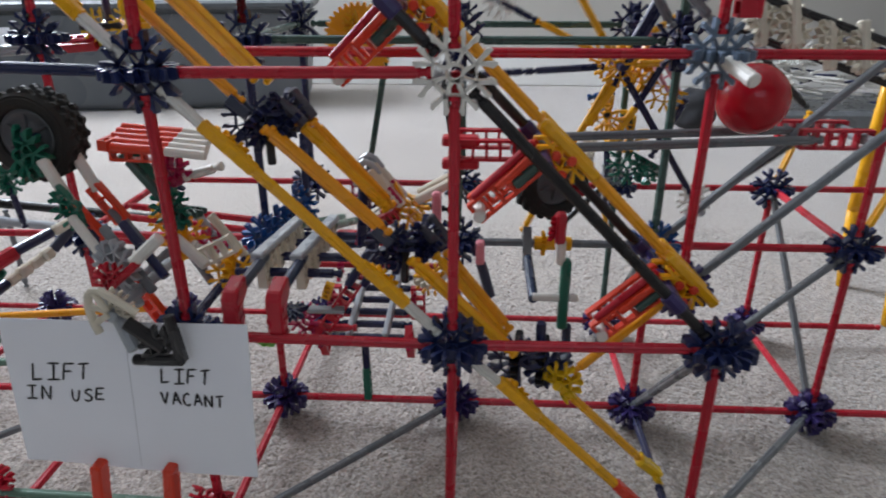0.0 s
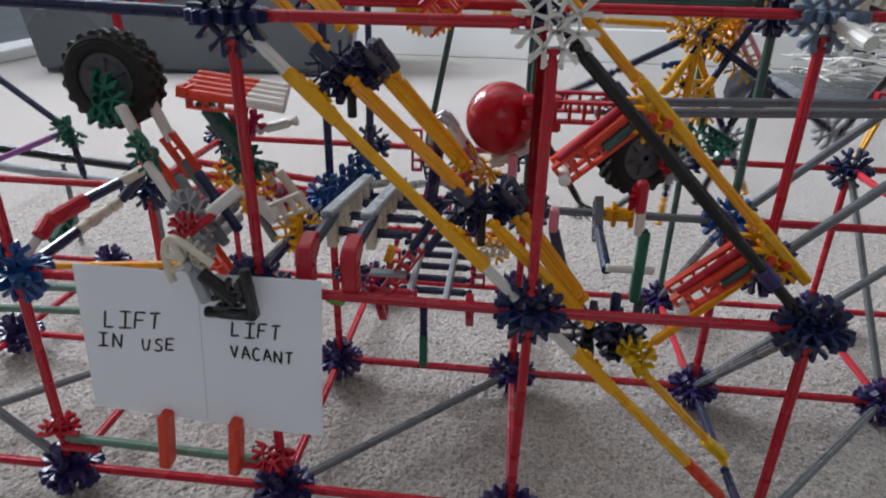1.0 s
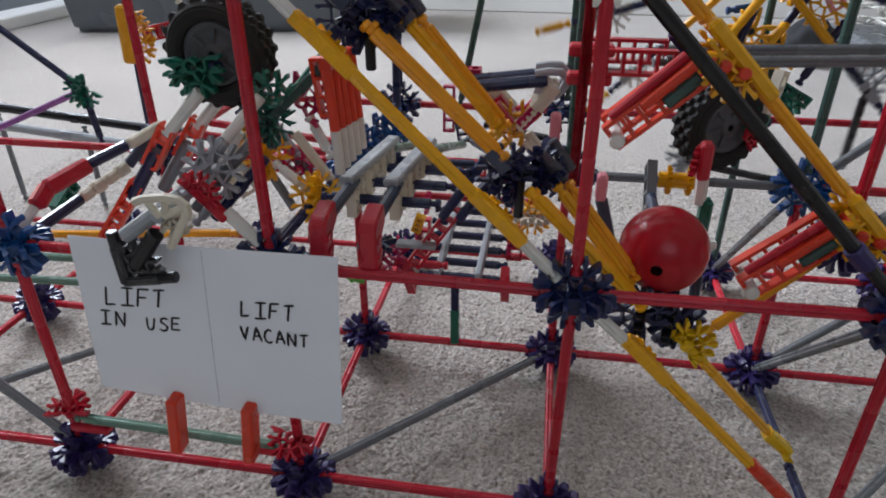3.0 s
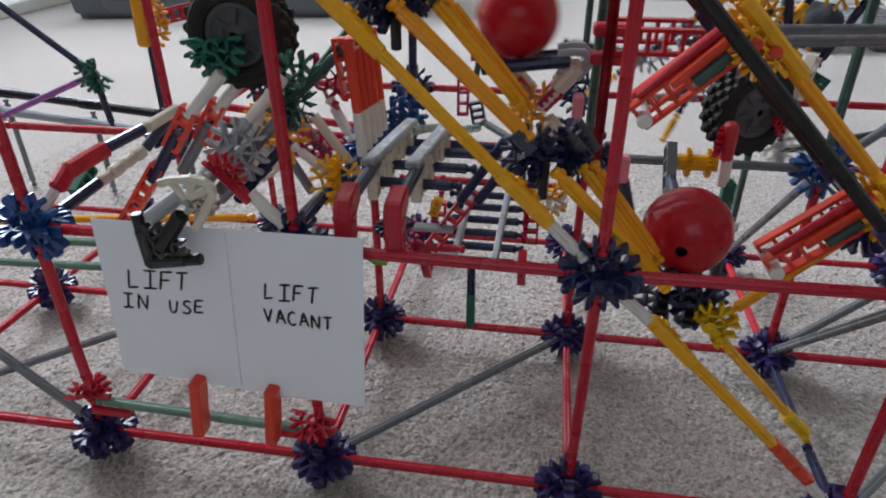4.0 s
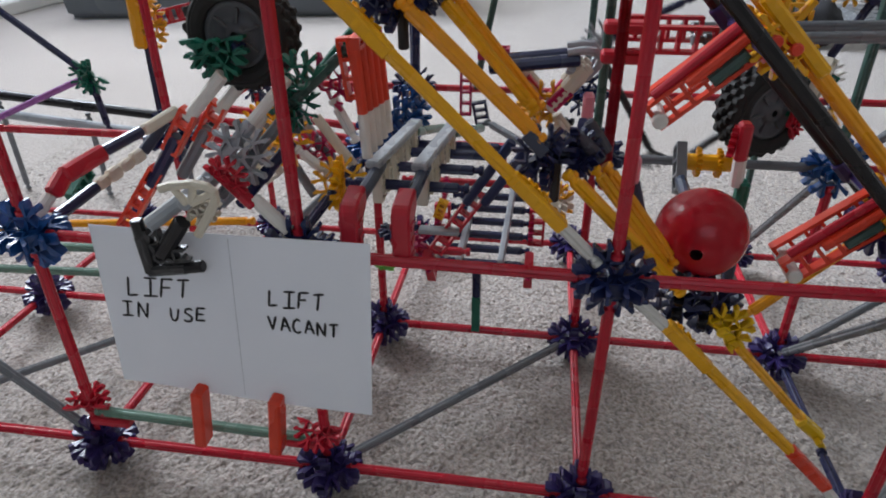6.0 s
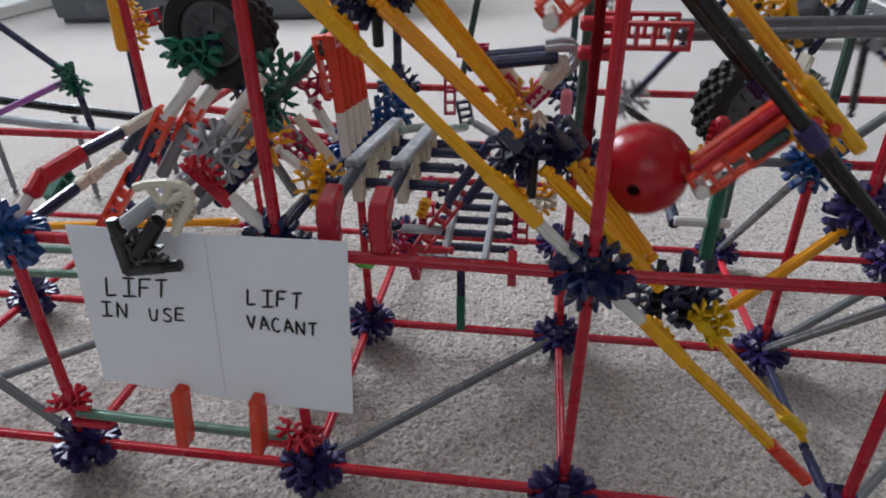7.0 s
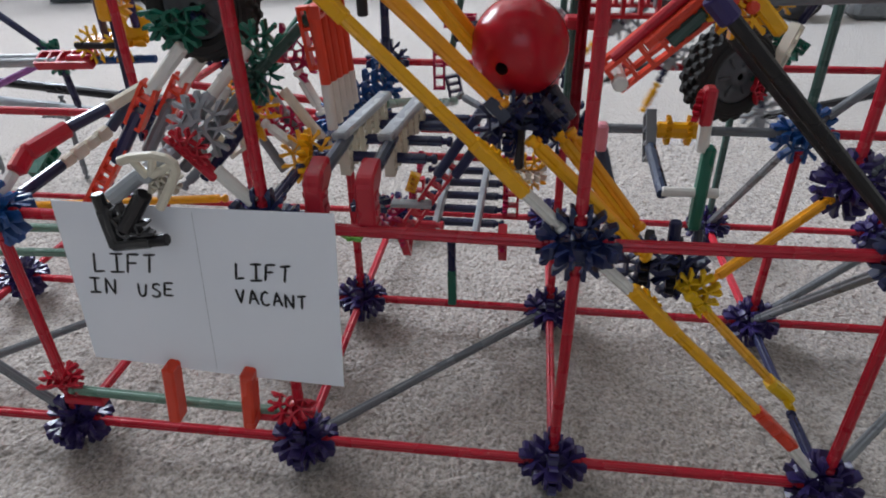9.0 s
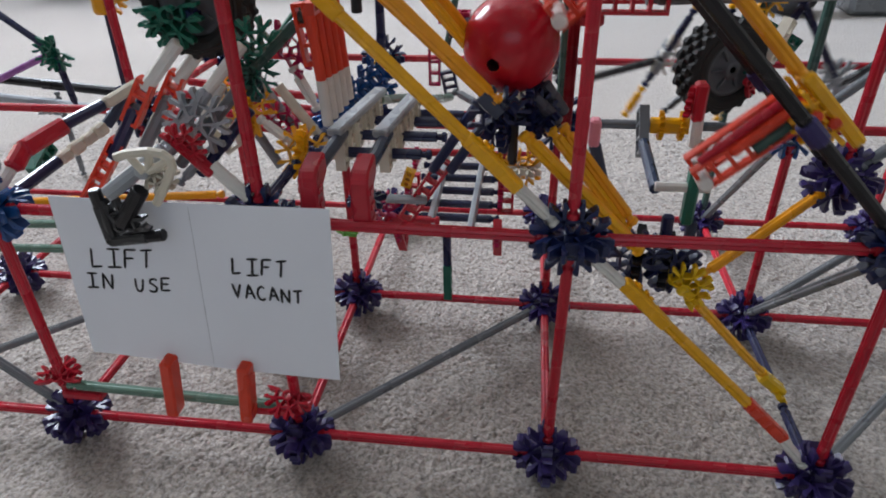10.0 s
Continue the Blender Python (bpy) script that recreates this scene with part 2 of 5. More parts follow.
def slab(name, lo, hi, mat, label, category, w=0.0, kind="structure"):
    bm = bmesh.new()
    box(bm, lo, hi, w)
    return tagged(new(name, mesh_of(bm, name, mat)), label, category, kind=kind)


def room():
    carpet()
    slab("ground", (-9, -3, -0.4), (-1.53, 6, -0.08), "paving", "damp grey paving outside the patio door", "ground")
    X0, X1, Y0, Y1, H = -1.42, 2.6, -2.4, 2.0, 2.4
    slab("wall_north", (X0, Y1, 0), (X1, Y1 + 0.1, H), "wall", "plain beige painted wall", "wall")
    slab("wall_east", (X1, Y0, 0), (X1 + 0.1, Y1, H), "wall", "plain beige painted wall", "wall")
    slab("ceiling", (X0 - 0.1, Y0 - 0.1, H), (X1 + 0.1, Y1 + 0.1, H + 0.1), "ceiling", "plain white ceiling", "ceiling")
    # the west wall round the patio door
    for lo, hi in (((X0 - 0.1, Y0, 0), (X0, 0.2, H)), ((X0 - 0.1, 1.9, 0), (X0, Y1, H)), ((X0 - 0.1, 0.2, 2.05), (X0, 1.9, H))):
        slab("wall_west", lo, hi, "wall", "plain beige painted wall beside the patio door", "wall")
    # the south window is assumed, out of view, to go with the fill lamp
    for lo, hi in (((X0, Y0 - 0.1, 0), (-0.5, Y0, H)), ((1.1, Y0 - 0.1, 0), (X1, Y0, H)), ((-0.5, Y0 - 0.1, 0), (1.1, Y0, 1.0)), ((-0.5, Y0 - 0.1, 2.1), (1.1, Y0, H))):
        slab("wall_south", lo, hi, "wall", "plain beige painted wall round an unseen, assumed window", "wall")
    slab("baseboard", (X0 + 0.02, Y1 - 0.018, 0.0), (X1, Y1 - 0.002, 0.11), "trim", "white painted baseboard", "baseboard", 0.004)
    d = thing("door_1", "white framed glass patio door with a low sill track", "patio door", kind="structure")
    for nm, lo, hi in (("sill", (X0 - 0.08, 0.2, 0.0), (X0 + 0.03, 1.9, 0.035)), ("jamb", (X0 - 0.07, 0.2, 0.036), (X0 - 0.01, 0.27, 2.04)), ("jamb", (X0 - 0.07, 1.83, 0.036), (X0 - 0.01, 1.9, 2.04)), ("stile", (X0 - 0.06, 1.02, 0.036), (X0 - 0.02, 1.08, 2.04))):
        bm = bmesh.new()
        box(bm, lo, hi, 0.004)
        part(nm, mesh_of(bm, nm, "trim"), d)


room()


# ---- the frame of red rods ----
YB = (0, -1, 0)


def lattice():
    f = thing("toy_frame", "open frame of red toy rods with spiky blue and purple connectors", "toy construction")
    R = "red"
    lines = []
    # floor rods along the machine
    for j, (a, b) in enumerate(((-3, 2), (-3, 4), (-3, 4))):
        lines += [((i, j, 0), (i + 1, j, 0)) for i in range(a, b)]
    # floor rods across
    lines += [((i, 0, 0), (i, 1, 0)) for i in (-2, -1, 0, 1)] + [((i, 1, 0), (i, 2, 0)) for i in (-2, -1, 0, 1, 2, 3)]
    # uprights
    lines += [((i, 0, 0), (i, 0, 1)) for i in (-1, 0, 1, 2)] + [((i, 0, 1), (i, 0, 2)) for i in (-1, 0, 1)]
    lines += [((i, 1, 0), (i, 1, 1)) for i in (-1, 0, 1, 2, 3)] + [((i, 2, 0), (i, 2, 1)) for i in (-1, 3)]
    lines += [((-1, 1, 1), (-1, 1, 2)), ((3, 1, 1), (3, 1, 2)), ((0, 0, 2), (0, 0, 3)), ((1, 0, 2), (1, 0, 3)), ((0, 1, 2), (0, 1, 3)), ((-1, 1, 2), (-1, 1, 3))]
    lines += [((2, 0.5, 1), (2, 0.5, 2)), ((2, 0.5, 2), (2, 0.5, 3)), ((1, 0.5, 1), (1, 0.5, 2))]
    # rods at the first and second level
    lines += [((i, 0, 1), (i + 1, 0, 1)) for i in (-1, 0, 1)] + [((0, 0, 2), (1, 0, 2))]
    lines += [((i, 1, 1), (i + 1, 1, 1)) for i in (-3, -2, -1, 2, 3)] + [((i, 2, 1), (i + 1, 2, 1)) for i in (-1, 0, 1, 2, 3)]
    lines += [((i, 0.5, 2), (i + 1, 0.5, 2)) for i in (0, 1, 2, 3)]
    lines += [((3, 1, 1), (3, 2, 1)), ((-1, 1, 1), (-1, 2, 1))]
    for a, b in lines:
        rod(f, P(*a), P(*b), R)
    # long grey diagonals
    for a, b in (((1, 1, 0), (0, 0, 0)), ((3, 1, 0), (2, 0, 0)), ((-1, 1, 0), (-2, 0, 0)), ((2, 1, 0), (2, 0, 1)), ((2, 1, 0), (3, 1, 1)), ((-2, 0, 1), (-1, 0, 0)),
                 ((2, 1, 1), (2, 2, 0)), ((3, 2, 1), (3, 1, 0)), ((0, 1, 1), (-1, 1, 0))):
        rod(f, P(*a), P(*b), "grey")
    floor_nodes = [(i, 0, 0) for i in (-2, -1, 0, 1, 2)] + [(i, 1, 0) for i in (-2, -1, 0, 1, 2, 3)] + [(i, 2, 0) for i in (-2, -1, 0, 1, 2, 3)]
    for n in floor_nodes:
        node(f, P(*n), "purple")
    for n in ((1, 0, 1), (2, 0, 1), (0, 0, 2), (0, 1, 2), (-1, 1, 2)):
        node(f, P(*n), "blue")
    for n in ((-1, 0, 1), (0, 1, 1), (2, 1, 1)):
        node(f, P(*n), "bright_blue")
    for n in ((-1, 1, 1), (1, 1, 1), (3, 1, 1), (-1, 2, 1), (0, 2, 1), (1, 2, 1), (2, 2, 1), (3, 2, 1)):
        node(f, P(*n), "blue")
    clip(f, P(0, 0, 1), (1, 0, 0), YB, SEVEN, "blue")
    clip(f, P(0, 0, 1), (1, 0, 0), (0, 0, 1), FIVE, "blue")
    node(f, P(2, 0.5, 1), "purple")
    node(f, P(2, 0.5, 2), "steel")
    clip(f, P(1, 0, 2), (1, 0, 0), (0, -1, 0), ALL, "white", 1.02, "white snowflake connector")
    return f


lattice()


# ---- balls ----
def ball(label, half=""):
    seg, R = 48, 0.0235
    rings = [(R * math.sin(math.radians(a)), -R * math.cos(math.radians(a))) for a in [7.5 + (167.0 / 26) * i for i in range(27)]]
    bm = bmesh.new()
    lathe(bm, rings, seg, closed=False)
    bm.faces.new(bm.verts[-seg:])
    me = mesh_of(bm, "ball", "ball", True)
    if half:
        me.materials.append(MAT[half])
        for p in me.polygons:
            if p.center.z < 0.0:
                p.material_index = 1
    ob = tagged(new("ball", me), label, "ball", "balls")
    bm = bmesh.new()
    r = rings[0][0]
    lathe(bm, [(0.0001, -R + 0.007), (r, -R + 0.007), (r, rings[0][1] + 0.0001)], 20, closed=False)
    part("finger_hole", mesh_of(bm, "finger_hole", "hole"), ob, label="drilled hole with its inner shade coloured in")
    return ob


ball_a = ball("glossy red plastic ball with a drilled hole")
ball_b = ball("glossy toy ball, half red and half grey", "silver")


# ---- more pieces ----
def tube(bm, a, b, r, seg=10):
    lathe(bm, [(r * 0.8, 0), (r, 0.0006), (r, (Vector(b) - Vector(a)).length - 0.0006), (r * 0.8, (Vector(b) - Vector(a)).length)], seg, m=frame_of(a, b))


def bend(bm, pts, r, seg=8):
    """A round bar bent along points in an upright plane facing the front."""
    rings = []
    for i, p in enumerate(pts):
        d = (pts[min(i + 1, len(pts) - 1)] - pts[max(i - 1, 0)]).normalized()
        n = Vector((0, 1, 0)).cross(d).normalized()
        rings.append([bm.verts.new(p + (n * math.cos(2 * math.pi * k / seg) + Vector((0, 1, 0)) * math.sin(2 * math.pi * k / seg)) * r) for k in range(seg)])
    for a, b in zip(rings, rings[1:]):
        for k in range(seg):
            bm.faces.new((a[k], b[k], b[(k + 1) % seg], a[(k + 1) % seg]))
    bm.faces.new(rings[0])
    bm.faces.new(rings[-1][::-1])
    bmesh.ops.recalc_face_normals(bm, faces=bm.faces)


def peg(parent, a, b, colour, r=0.0031, name="rod", label=""):
    bm = bmesh.new()
    tube(bm, a, b, r)
    return part(name, mesh_of(bm, colour + "_peg", colour), parent, None, label)


def link_mesh(colour, length, width=0.0125, thick=0.0062):
    """A straight two-ended connector: two rails with cross walls between them, in one piece; x is its length."""
    key = ("link", colour, round(length, 4), width, thick)
    if key not in _cache:
        bm = bmesh.new()
        h, w, t = thick / 2, width / 2, 0.0018
        n = max(3, int(length / 0.0085))
        xs = []
        for i in range(n + 1):
            x = -length / 2 + (length - t) * i / n
            xs += [x, x + t]
        ys = [-w, -w + t, w - t, w]
        vs = {}

        def V(i, j, k):
            if (i, j, k) not in vs:
                vs[i, j, k] = bm.verts.new((xs[i], ys[j], h * k))
            return vs[i, j, k]
        mid = (len(xs) - 1) // 2

        def full(i, j):
            return 0 <= i < len(xs) - 1 and 0 <= j < 3 and (j != 1 or i % 2 == 0 or i == mid and n % 2 == 0)
        for i in range(len(xs) - 1):
            for j in range(3):
                if not full(i, j):
                    continue
                for k in (1, -1):
                    q = [V(i, j, k), V(i + 1, j, k), V(i + 1, j + 1, k), V(i, j + 1, k)]
                    bm.faces.new(q if k > 0 else q[::-1])
                for di, dj, a, b in ((-1, 0, (i, j + 1), (i, j)), (1, 0, (i + 1, j), (i + 1, j + 1)), (0, -1, (i, j), (i + 1, j)), (0, 1, (i + 1, j + 1), (i, j + 1))):
                    if not full(i + di, j + dj):
                        bm.faces.new((V(*a, -1), V(*b, -1), V(*b, 1), V(*a, 1)))
        _cache[key] = mesh_of(bm, colour + "_link", colour)
    return _cache[key]


def solid(parent, a, b, normal, colour, width, thick, name="connector", label=""):
    """A closed connector with rounded edges."""
    a, b = Vector(a), Vector(b)
    bm = bmesh.new()
    n = (b - a).length / 2
    box(bm, (-n, -width / 2, -thick / 2), (n, width / 2, thick / 2), min(width, thick) * 0.22)
    return part(name, mesh_of(bm, colour + "_piece", colour), parent, plane_of((a + b) / 2, b - a, normal), label)


def link(parent, a, b, normal, colour, width=0.0125, thick=0.0062, name="connector", label=""):
    a, b = Vector(a), Vector(b)
    return part(name, link_mesh(colour, (b - a).length, width, thick), parent, plane_of((a + b) / 2, b - a, normal), label)


def bracket(parent, at, colour, h=0.036, d=0.022, w=0.0105):
    """A bent connector that hooks over a rod: its front leg hangs down and its top runs back."""
    bm = bmesh.new()
    x, y, z = at
    pts = [(0, -h), (0, -0.004), (0.004, 0), (d, 0.003)]
    t = 0.0105
    pr = [(y + p, z + q) for p, q in pts] + [(y + d, z + 0.003 - t), (y + t * 0.9, z - t), (y + t * 0.9, z - h)]
    lo = [bm.verts.new((x - w / 2, p, q)) for p, q in pr]
    hi = [bm.verts.new((x + w / 2, p, q)) for p, q in pr]
    bm.faces.new(lo)
    bm.faces.new(hi[::-1])
    for i in range(len(pr)):
        j = (i + 1) % len(pr)
        bm.faces.new((lo[j], lo[i], hi[i], hi[j]))
    bevel(bm, 0.0011)
    for i in range(3):
        box(bm, (x - w / 2 - 0.0008, y + 0.002, z - 0.012 - 0.008 * i), (x + w / 2 + 0.0008, y + 0.0085, z - 0.009 - 0.008 * i))
    return part("bracket", mesh_of(bm, "bracket", colour), parent)


def tyre_set(name, label, at):
    """A chunky toy wheel, its axle along y; front faces -y."""
    w = thing(name, label, "toy wheel", "toy wheels", at=at)
    turn = pose(0, 0, 0, 90, 0, 0)
    R, B = 0.0287, 0.0118
    bm = bmesh.new()
    core, n = 0.0264, 80
    for sgn in (-1, 1):
        side = [(0.0166, B - 0.0030), (0.0172, B - 0.0012), (0.0195, B), (0.0228, B - 0.0002), (0.0234, B - 0.0010), (0.0246, B - 0.0010), (core, B - 0.0028)]
        lathe(bm, [(r, sgn * z) for r, z in side], n, closed=False, m=turn)
    rows = [(-B + 0.0028, -1)]
    for row in range(4):
        z0 = -B + 0.0028 + row * (2 * B - 0.0056) / 4
        rows += [(z0 + 0.0005, row), (z0 + 0.0039, row)]
    rows.append((B - 0.0028, -1))
    rings = []
    for z, row in rows:
        ring = []
        for i in range(n):
            up = row >= 0 and (i + 2 * (row % 2)) % 4 < 2
            r = R if up else core
            ring.append(bm.verts.new(turn @ Vector((r * math.cos(2 * math.pi * i / n), r * math.sin(2 * math.pi * i / n), z))))
        rings.append(ring)
    for a, b in zip(rings, rings[1:]):
        for i in range(n):
            bm.faces.new((a[i], a[(i + 1) % n], b[(i + 1) % n], b[i]))
    bmesh.ops.remove_doubles(bm, verts=bm.verts, dist=0.0001)
    bmesh.ops.recalc_face_normals(bm, faces=bm.faces)
    part("tyre", mesh_of(bm, "tyre", "rubber"), w, label="black rubber tyre with blocky tread")
    bm = bmesh.new()
    lathe(bm, [(0.0021, -B + 0.001), (0.0055, -B + 0.001), (0.0058, -B + 0.0035), (0.0118, -B + 0.0048), (0.0140, -B + 0.0030), (0.0163, -B + 0.0024), (0.0169, -B + 0.004), (0.0169, B - 0.003), (0.0021, B - 0.003)], 40, closed=False, m=turn @ pose(0, 0, 0, 180, 0, 0))
    rim = part("rim", mesh_of(bm, "rim", "hub", True), w, label="dark grey plastic rim")
    for i in range(6):
        bm = bmesh.new()
        box(bm, (0.0055, -0.0008, B - 0.0050), (0.0136, 0.0008, B - 0.0024), 0.0003)
        part("spoke", mesh_of(bm, "spoke", "hub"), rim, turn @ pose(0, 0, 0, 0, 0, 60 * i + 20))
    return w


# ---- front ramp rail and ball ramp ----
S = Vector((1, 0, -1)).normalized()
N = Vector((1, 0, 1)).normalized()
YF = Vector((0, -1, 0))


def front_rail():
    f = thing("support_rail", "slanting yellow and white rod rail on the red frame", "toy rail")
    for k, (a, b) in enumerate(((P(-1, 0, 3), P(0, 0, 2)), (P(0, 0, 2), P(1, 0, 1)), (P(1, 0, 1), P(2, 0, 0)))):
        d = (b - a).normalized()
        p, q = a + d * 0.053, b - d * 0.053
        if k == 2:
            p, q = p + N * 0.0025, q + N * 0.0035
        rod(f, a, p, "white", label="white rod")
        rod(f, p, q, "yellow", label="yellow rod")
        rod(f, q, b, "white", label="white rod")
        for c, low in ((p, False), (q, True)):
            red = k == 2 and low
            clip(f, c, S, N, FIVE if not red else TWO, "orange" if red else "yellow", 0.70)
            bm = bmesh.new()
            b2 = bmesh.new()
            box(b2, (-0.0030, -0.0032, -0.0175), (0.0030, 0.0032, 0.0175), 0.0009)
            join(bm, b2, frame_of(c, c + d))
            part("sleeve", mesh_of(bm, "sleeve", "orange" if red else "yellow"), f)
    return f


front_rail()


def ramp_cluster(f, left, right):
    """Spiky connectors that hold the ramp's rods: one at the near rod, one under the two smoky sleeves of the far rods."""
    left, right = Vector(left), Vector(right)
    clip(f, left, S, (0.25, -1, 0.15), SEVEN, "navy", 0.76, "black connector")
    clip(f, left + Vector((-0.002, 0.004, -0.004)), N, S, (0, 1, 3, 4, 5, 7), "navy", 0.76)
    clip(f, left + S * 0.006 + Vector((0, 0.006, 0)), (0, 0, 1), (1, -0.25, 0), (2, 3, 5, 6), "navy", 0.76)
    clip(f, right, S, (0.35, -1, 0.1), (0, 1, 2, 3, 4, 5), "navy", 0.66, "black connector")
    clip(f, right + Vector((0.001, 0.003, 0.002)), (0, 0, 1), (1, -0.35, 0.15), SEVEN, "navy", 0.72)
    clip(f, right + S * 0.006, N, S, (1, 2, 3, 5, 6, 7), "navy", 0.62)
    for p, q in (((-0.001, 0.001, 0.010), (0.012, 0.001, -0.004)), ((0.004, 0.009, 0.014), (0.015, 0.009, -0.002))):
        bm = bmesh.new()
        a, b = right + Vector(p), right + Vector(q)
        n = (b - a).length
        lathe(bm, [(0.0020, 0), (0.0031, 0.001), (0.0031, n * 0.4), (0.0036, n * 0.45), (0.0036, n - 0.001), (0.0030, n)], 12, m=frame_of(a, b))
        part("sleeve", mesh_of(bm, "sleeve", "smoke"), f, label="smoky grey sleeve on the rod")
    for y in (-0.008, -0.001):
        solid(f, left + Vector((0.001, y, 0.004)) + S * -0.013, left + Vector((0.001, y, 0.004)) + S * 0.000, N, "slate", 0.0020, 0.0060)
    peg(f, left + Vector((0, 0.004, -0.002)), right + Vector((0, 0.004, -0.002)), "slate", 0.0030)
    peg(f, left + Vector((0.007, 0.006, -0.002)), left + Vector((0.007, 0.006, -0.026)), "black", 0.0026)


def ball_ramp():
    f = thing("ball_ramp", "steep ball ramp of yellow rods held by spiky black connectors", "toy ramp")
    # upper, middle and lower flights: a near rod, a middle pair and a far rod
    rod(f, (-0.022, 0.020, 0.362), (0.0400, 0.020, 0.2985), "amber", 0.0)
    rod(f, (-0.012, 0.034, 0.366), (0.0450, 0.032, 0.3085), "yellow", 0.0)
    rod(f, (-0.006, 0.040, 0.366), (0.0510, 0.036, 0.3070), "yellow", 0.0)
    rod(f, (0.0490, 0.020, 0.2858), (0.1140, 0.020, 0.2252), "amber", 0.0)
    rod(f, (0.0515, 0.0235, 0.2848), (0.1150, 0.0250, 0.2240), "amber", 0.0)
    rod(f, (0.0630, 0.035, 0.2875), (0.1086, 0.050, 0.2324), "yellow", 0.0)
    rod(f, (0.0660, 0.038, 0.2850), (0.1100, 0.052, 0.2290), "yellow", 0.0)
    rod(f, (0.0700, 0.042, 0.2858), (0.1131, 0.056, 0.2301), "amber", 0.0)
    rod(f, (0.1260, 0.020, 0.2110), (0.1891, 0.020, 0.1488), "yellow", 0.0)
    rod(f, (0.1285, 0.0235, 0.2090), (0.1900, 0.0230, 0.1485), "amber", 0.0)
    rod(f, (0.1395, 0.034, 0.2090), (0.1838, 0.034, 0.1540), "yellow", 0.0)
    rod(f, (0.1455, 0.038, 0.2090), (0.1865, 0.034, 0.1580), "amber", 0.0)
    ramp_cluster(f, (0.0420, 0.024, 0.2890), (0.0560, 0.034, 0.2885))
    ramp_cluster(f, (0.1150, 0.026, 0.2165), (0.1318, 0.040, 0.2130))
    # the last connectors hang below the red rail
    a, b = Vector((0.1895, 0.030, 0.1385)), Vector((0.2120, 0.042, 0.1290))
    clip(f, a, S, (0.1, -1, 0.1), SEVEN, "navy", 0.86, "black connector")
    clip(f, a + Vector((0.002, 0.006, 0.0)), (0, 0, 1), (1, -0.2, 0), SEVEN, "black", 0.80)
    clip(f, b, (0.3, 0, 1), (0.35, -1, 0.1), SEVEN, "navy", 0.84, "black connector")
    clip(f, b + Vector((-0.003, 0.004, 0.0)), (0, 0, 1), (1, -0.25, 0), SEVEN, "black", 0.84)
    peg(f, b + Vector((-0.004, 0.008, -0.012)), b + Vector((-0.005, 0.008, 0.026)), "navy", 0.0034)
    peg(f, a, b, "navy", 0.0031)
    # the foot of the ramp
    m = Vector((0.219, 0.039, 0.116))
    j = Vector((0.295, 0.066, 0.027))
    rod(f, m, j, "yellow", 0.012)
    rod(f, m, P(2, 0.5, 1), "amber", 0.012)
    clip(f, m, j - m, YF, FIVE, "lemon", 0.8)
    clip(f, m, j - m, N, FOUR, "lemon", 0.7)
    d = (j - m).normalized()
    solid(f, j - d * 0.015, j + d * 0.012, N, "lemon", 0.0095, 0.0075)
    clip(f, j, d, N, (0, 1, 3, 4), "lemon", 0.6)
    clip(f, j + d * 0.008, (0, 1, 0), N, TWO, "lemon", 0.6)
    rod(f, P(2, 1, 0), P(2, 0.44, 0), "navy", 0.0105)
    rod(f, P(2, 0.44, 0), P(2, 0, 0), "navy", 0.0105)
    return f


ball_ramp()


# ---- the lift: black rails and the carriage that slides on them ----
def lift_rails():
    f = thing("lift_rails", "pair of slanting black toy rod rails for the lift carriage", "toy rail")
    for y in (0, 0.5):
        for a, b in ((P(0, y, 3), P(1, y, 2)), (P(1, y, 2), P(2, y, 1))):
            rod(f, a, b, "black", 0.012)
            d = (b - a).normalized()
            peg(f, a + d * 0.020, b - d * 0.020, "black", 0.0032)
    return f


lift_rails()


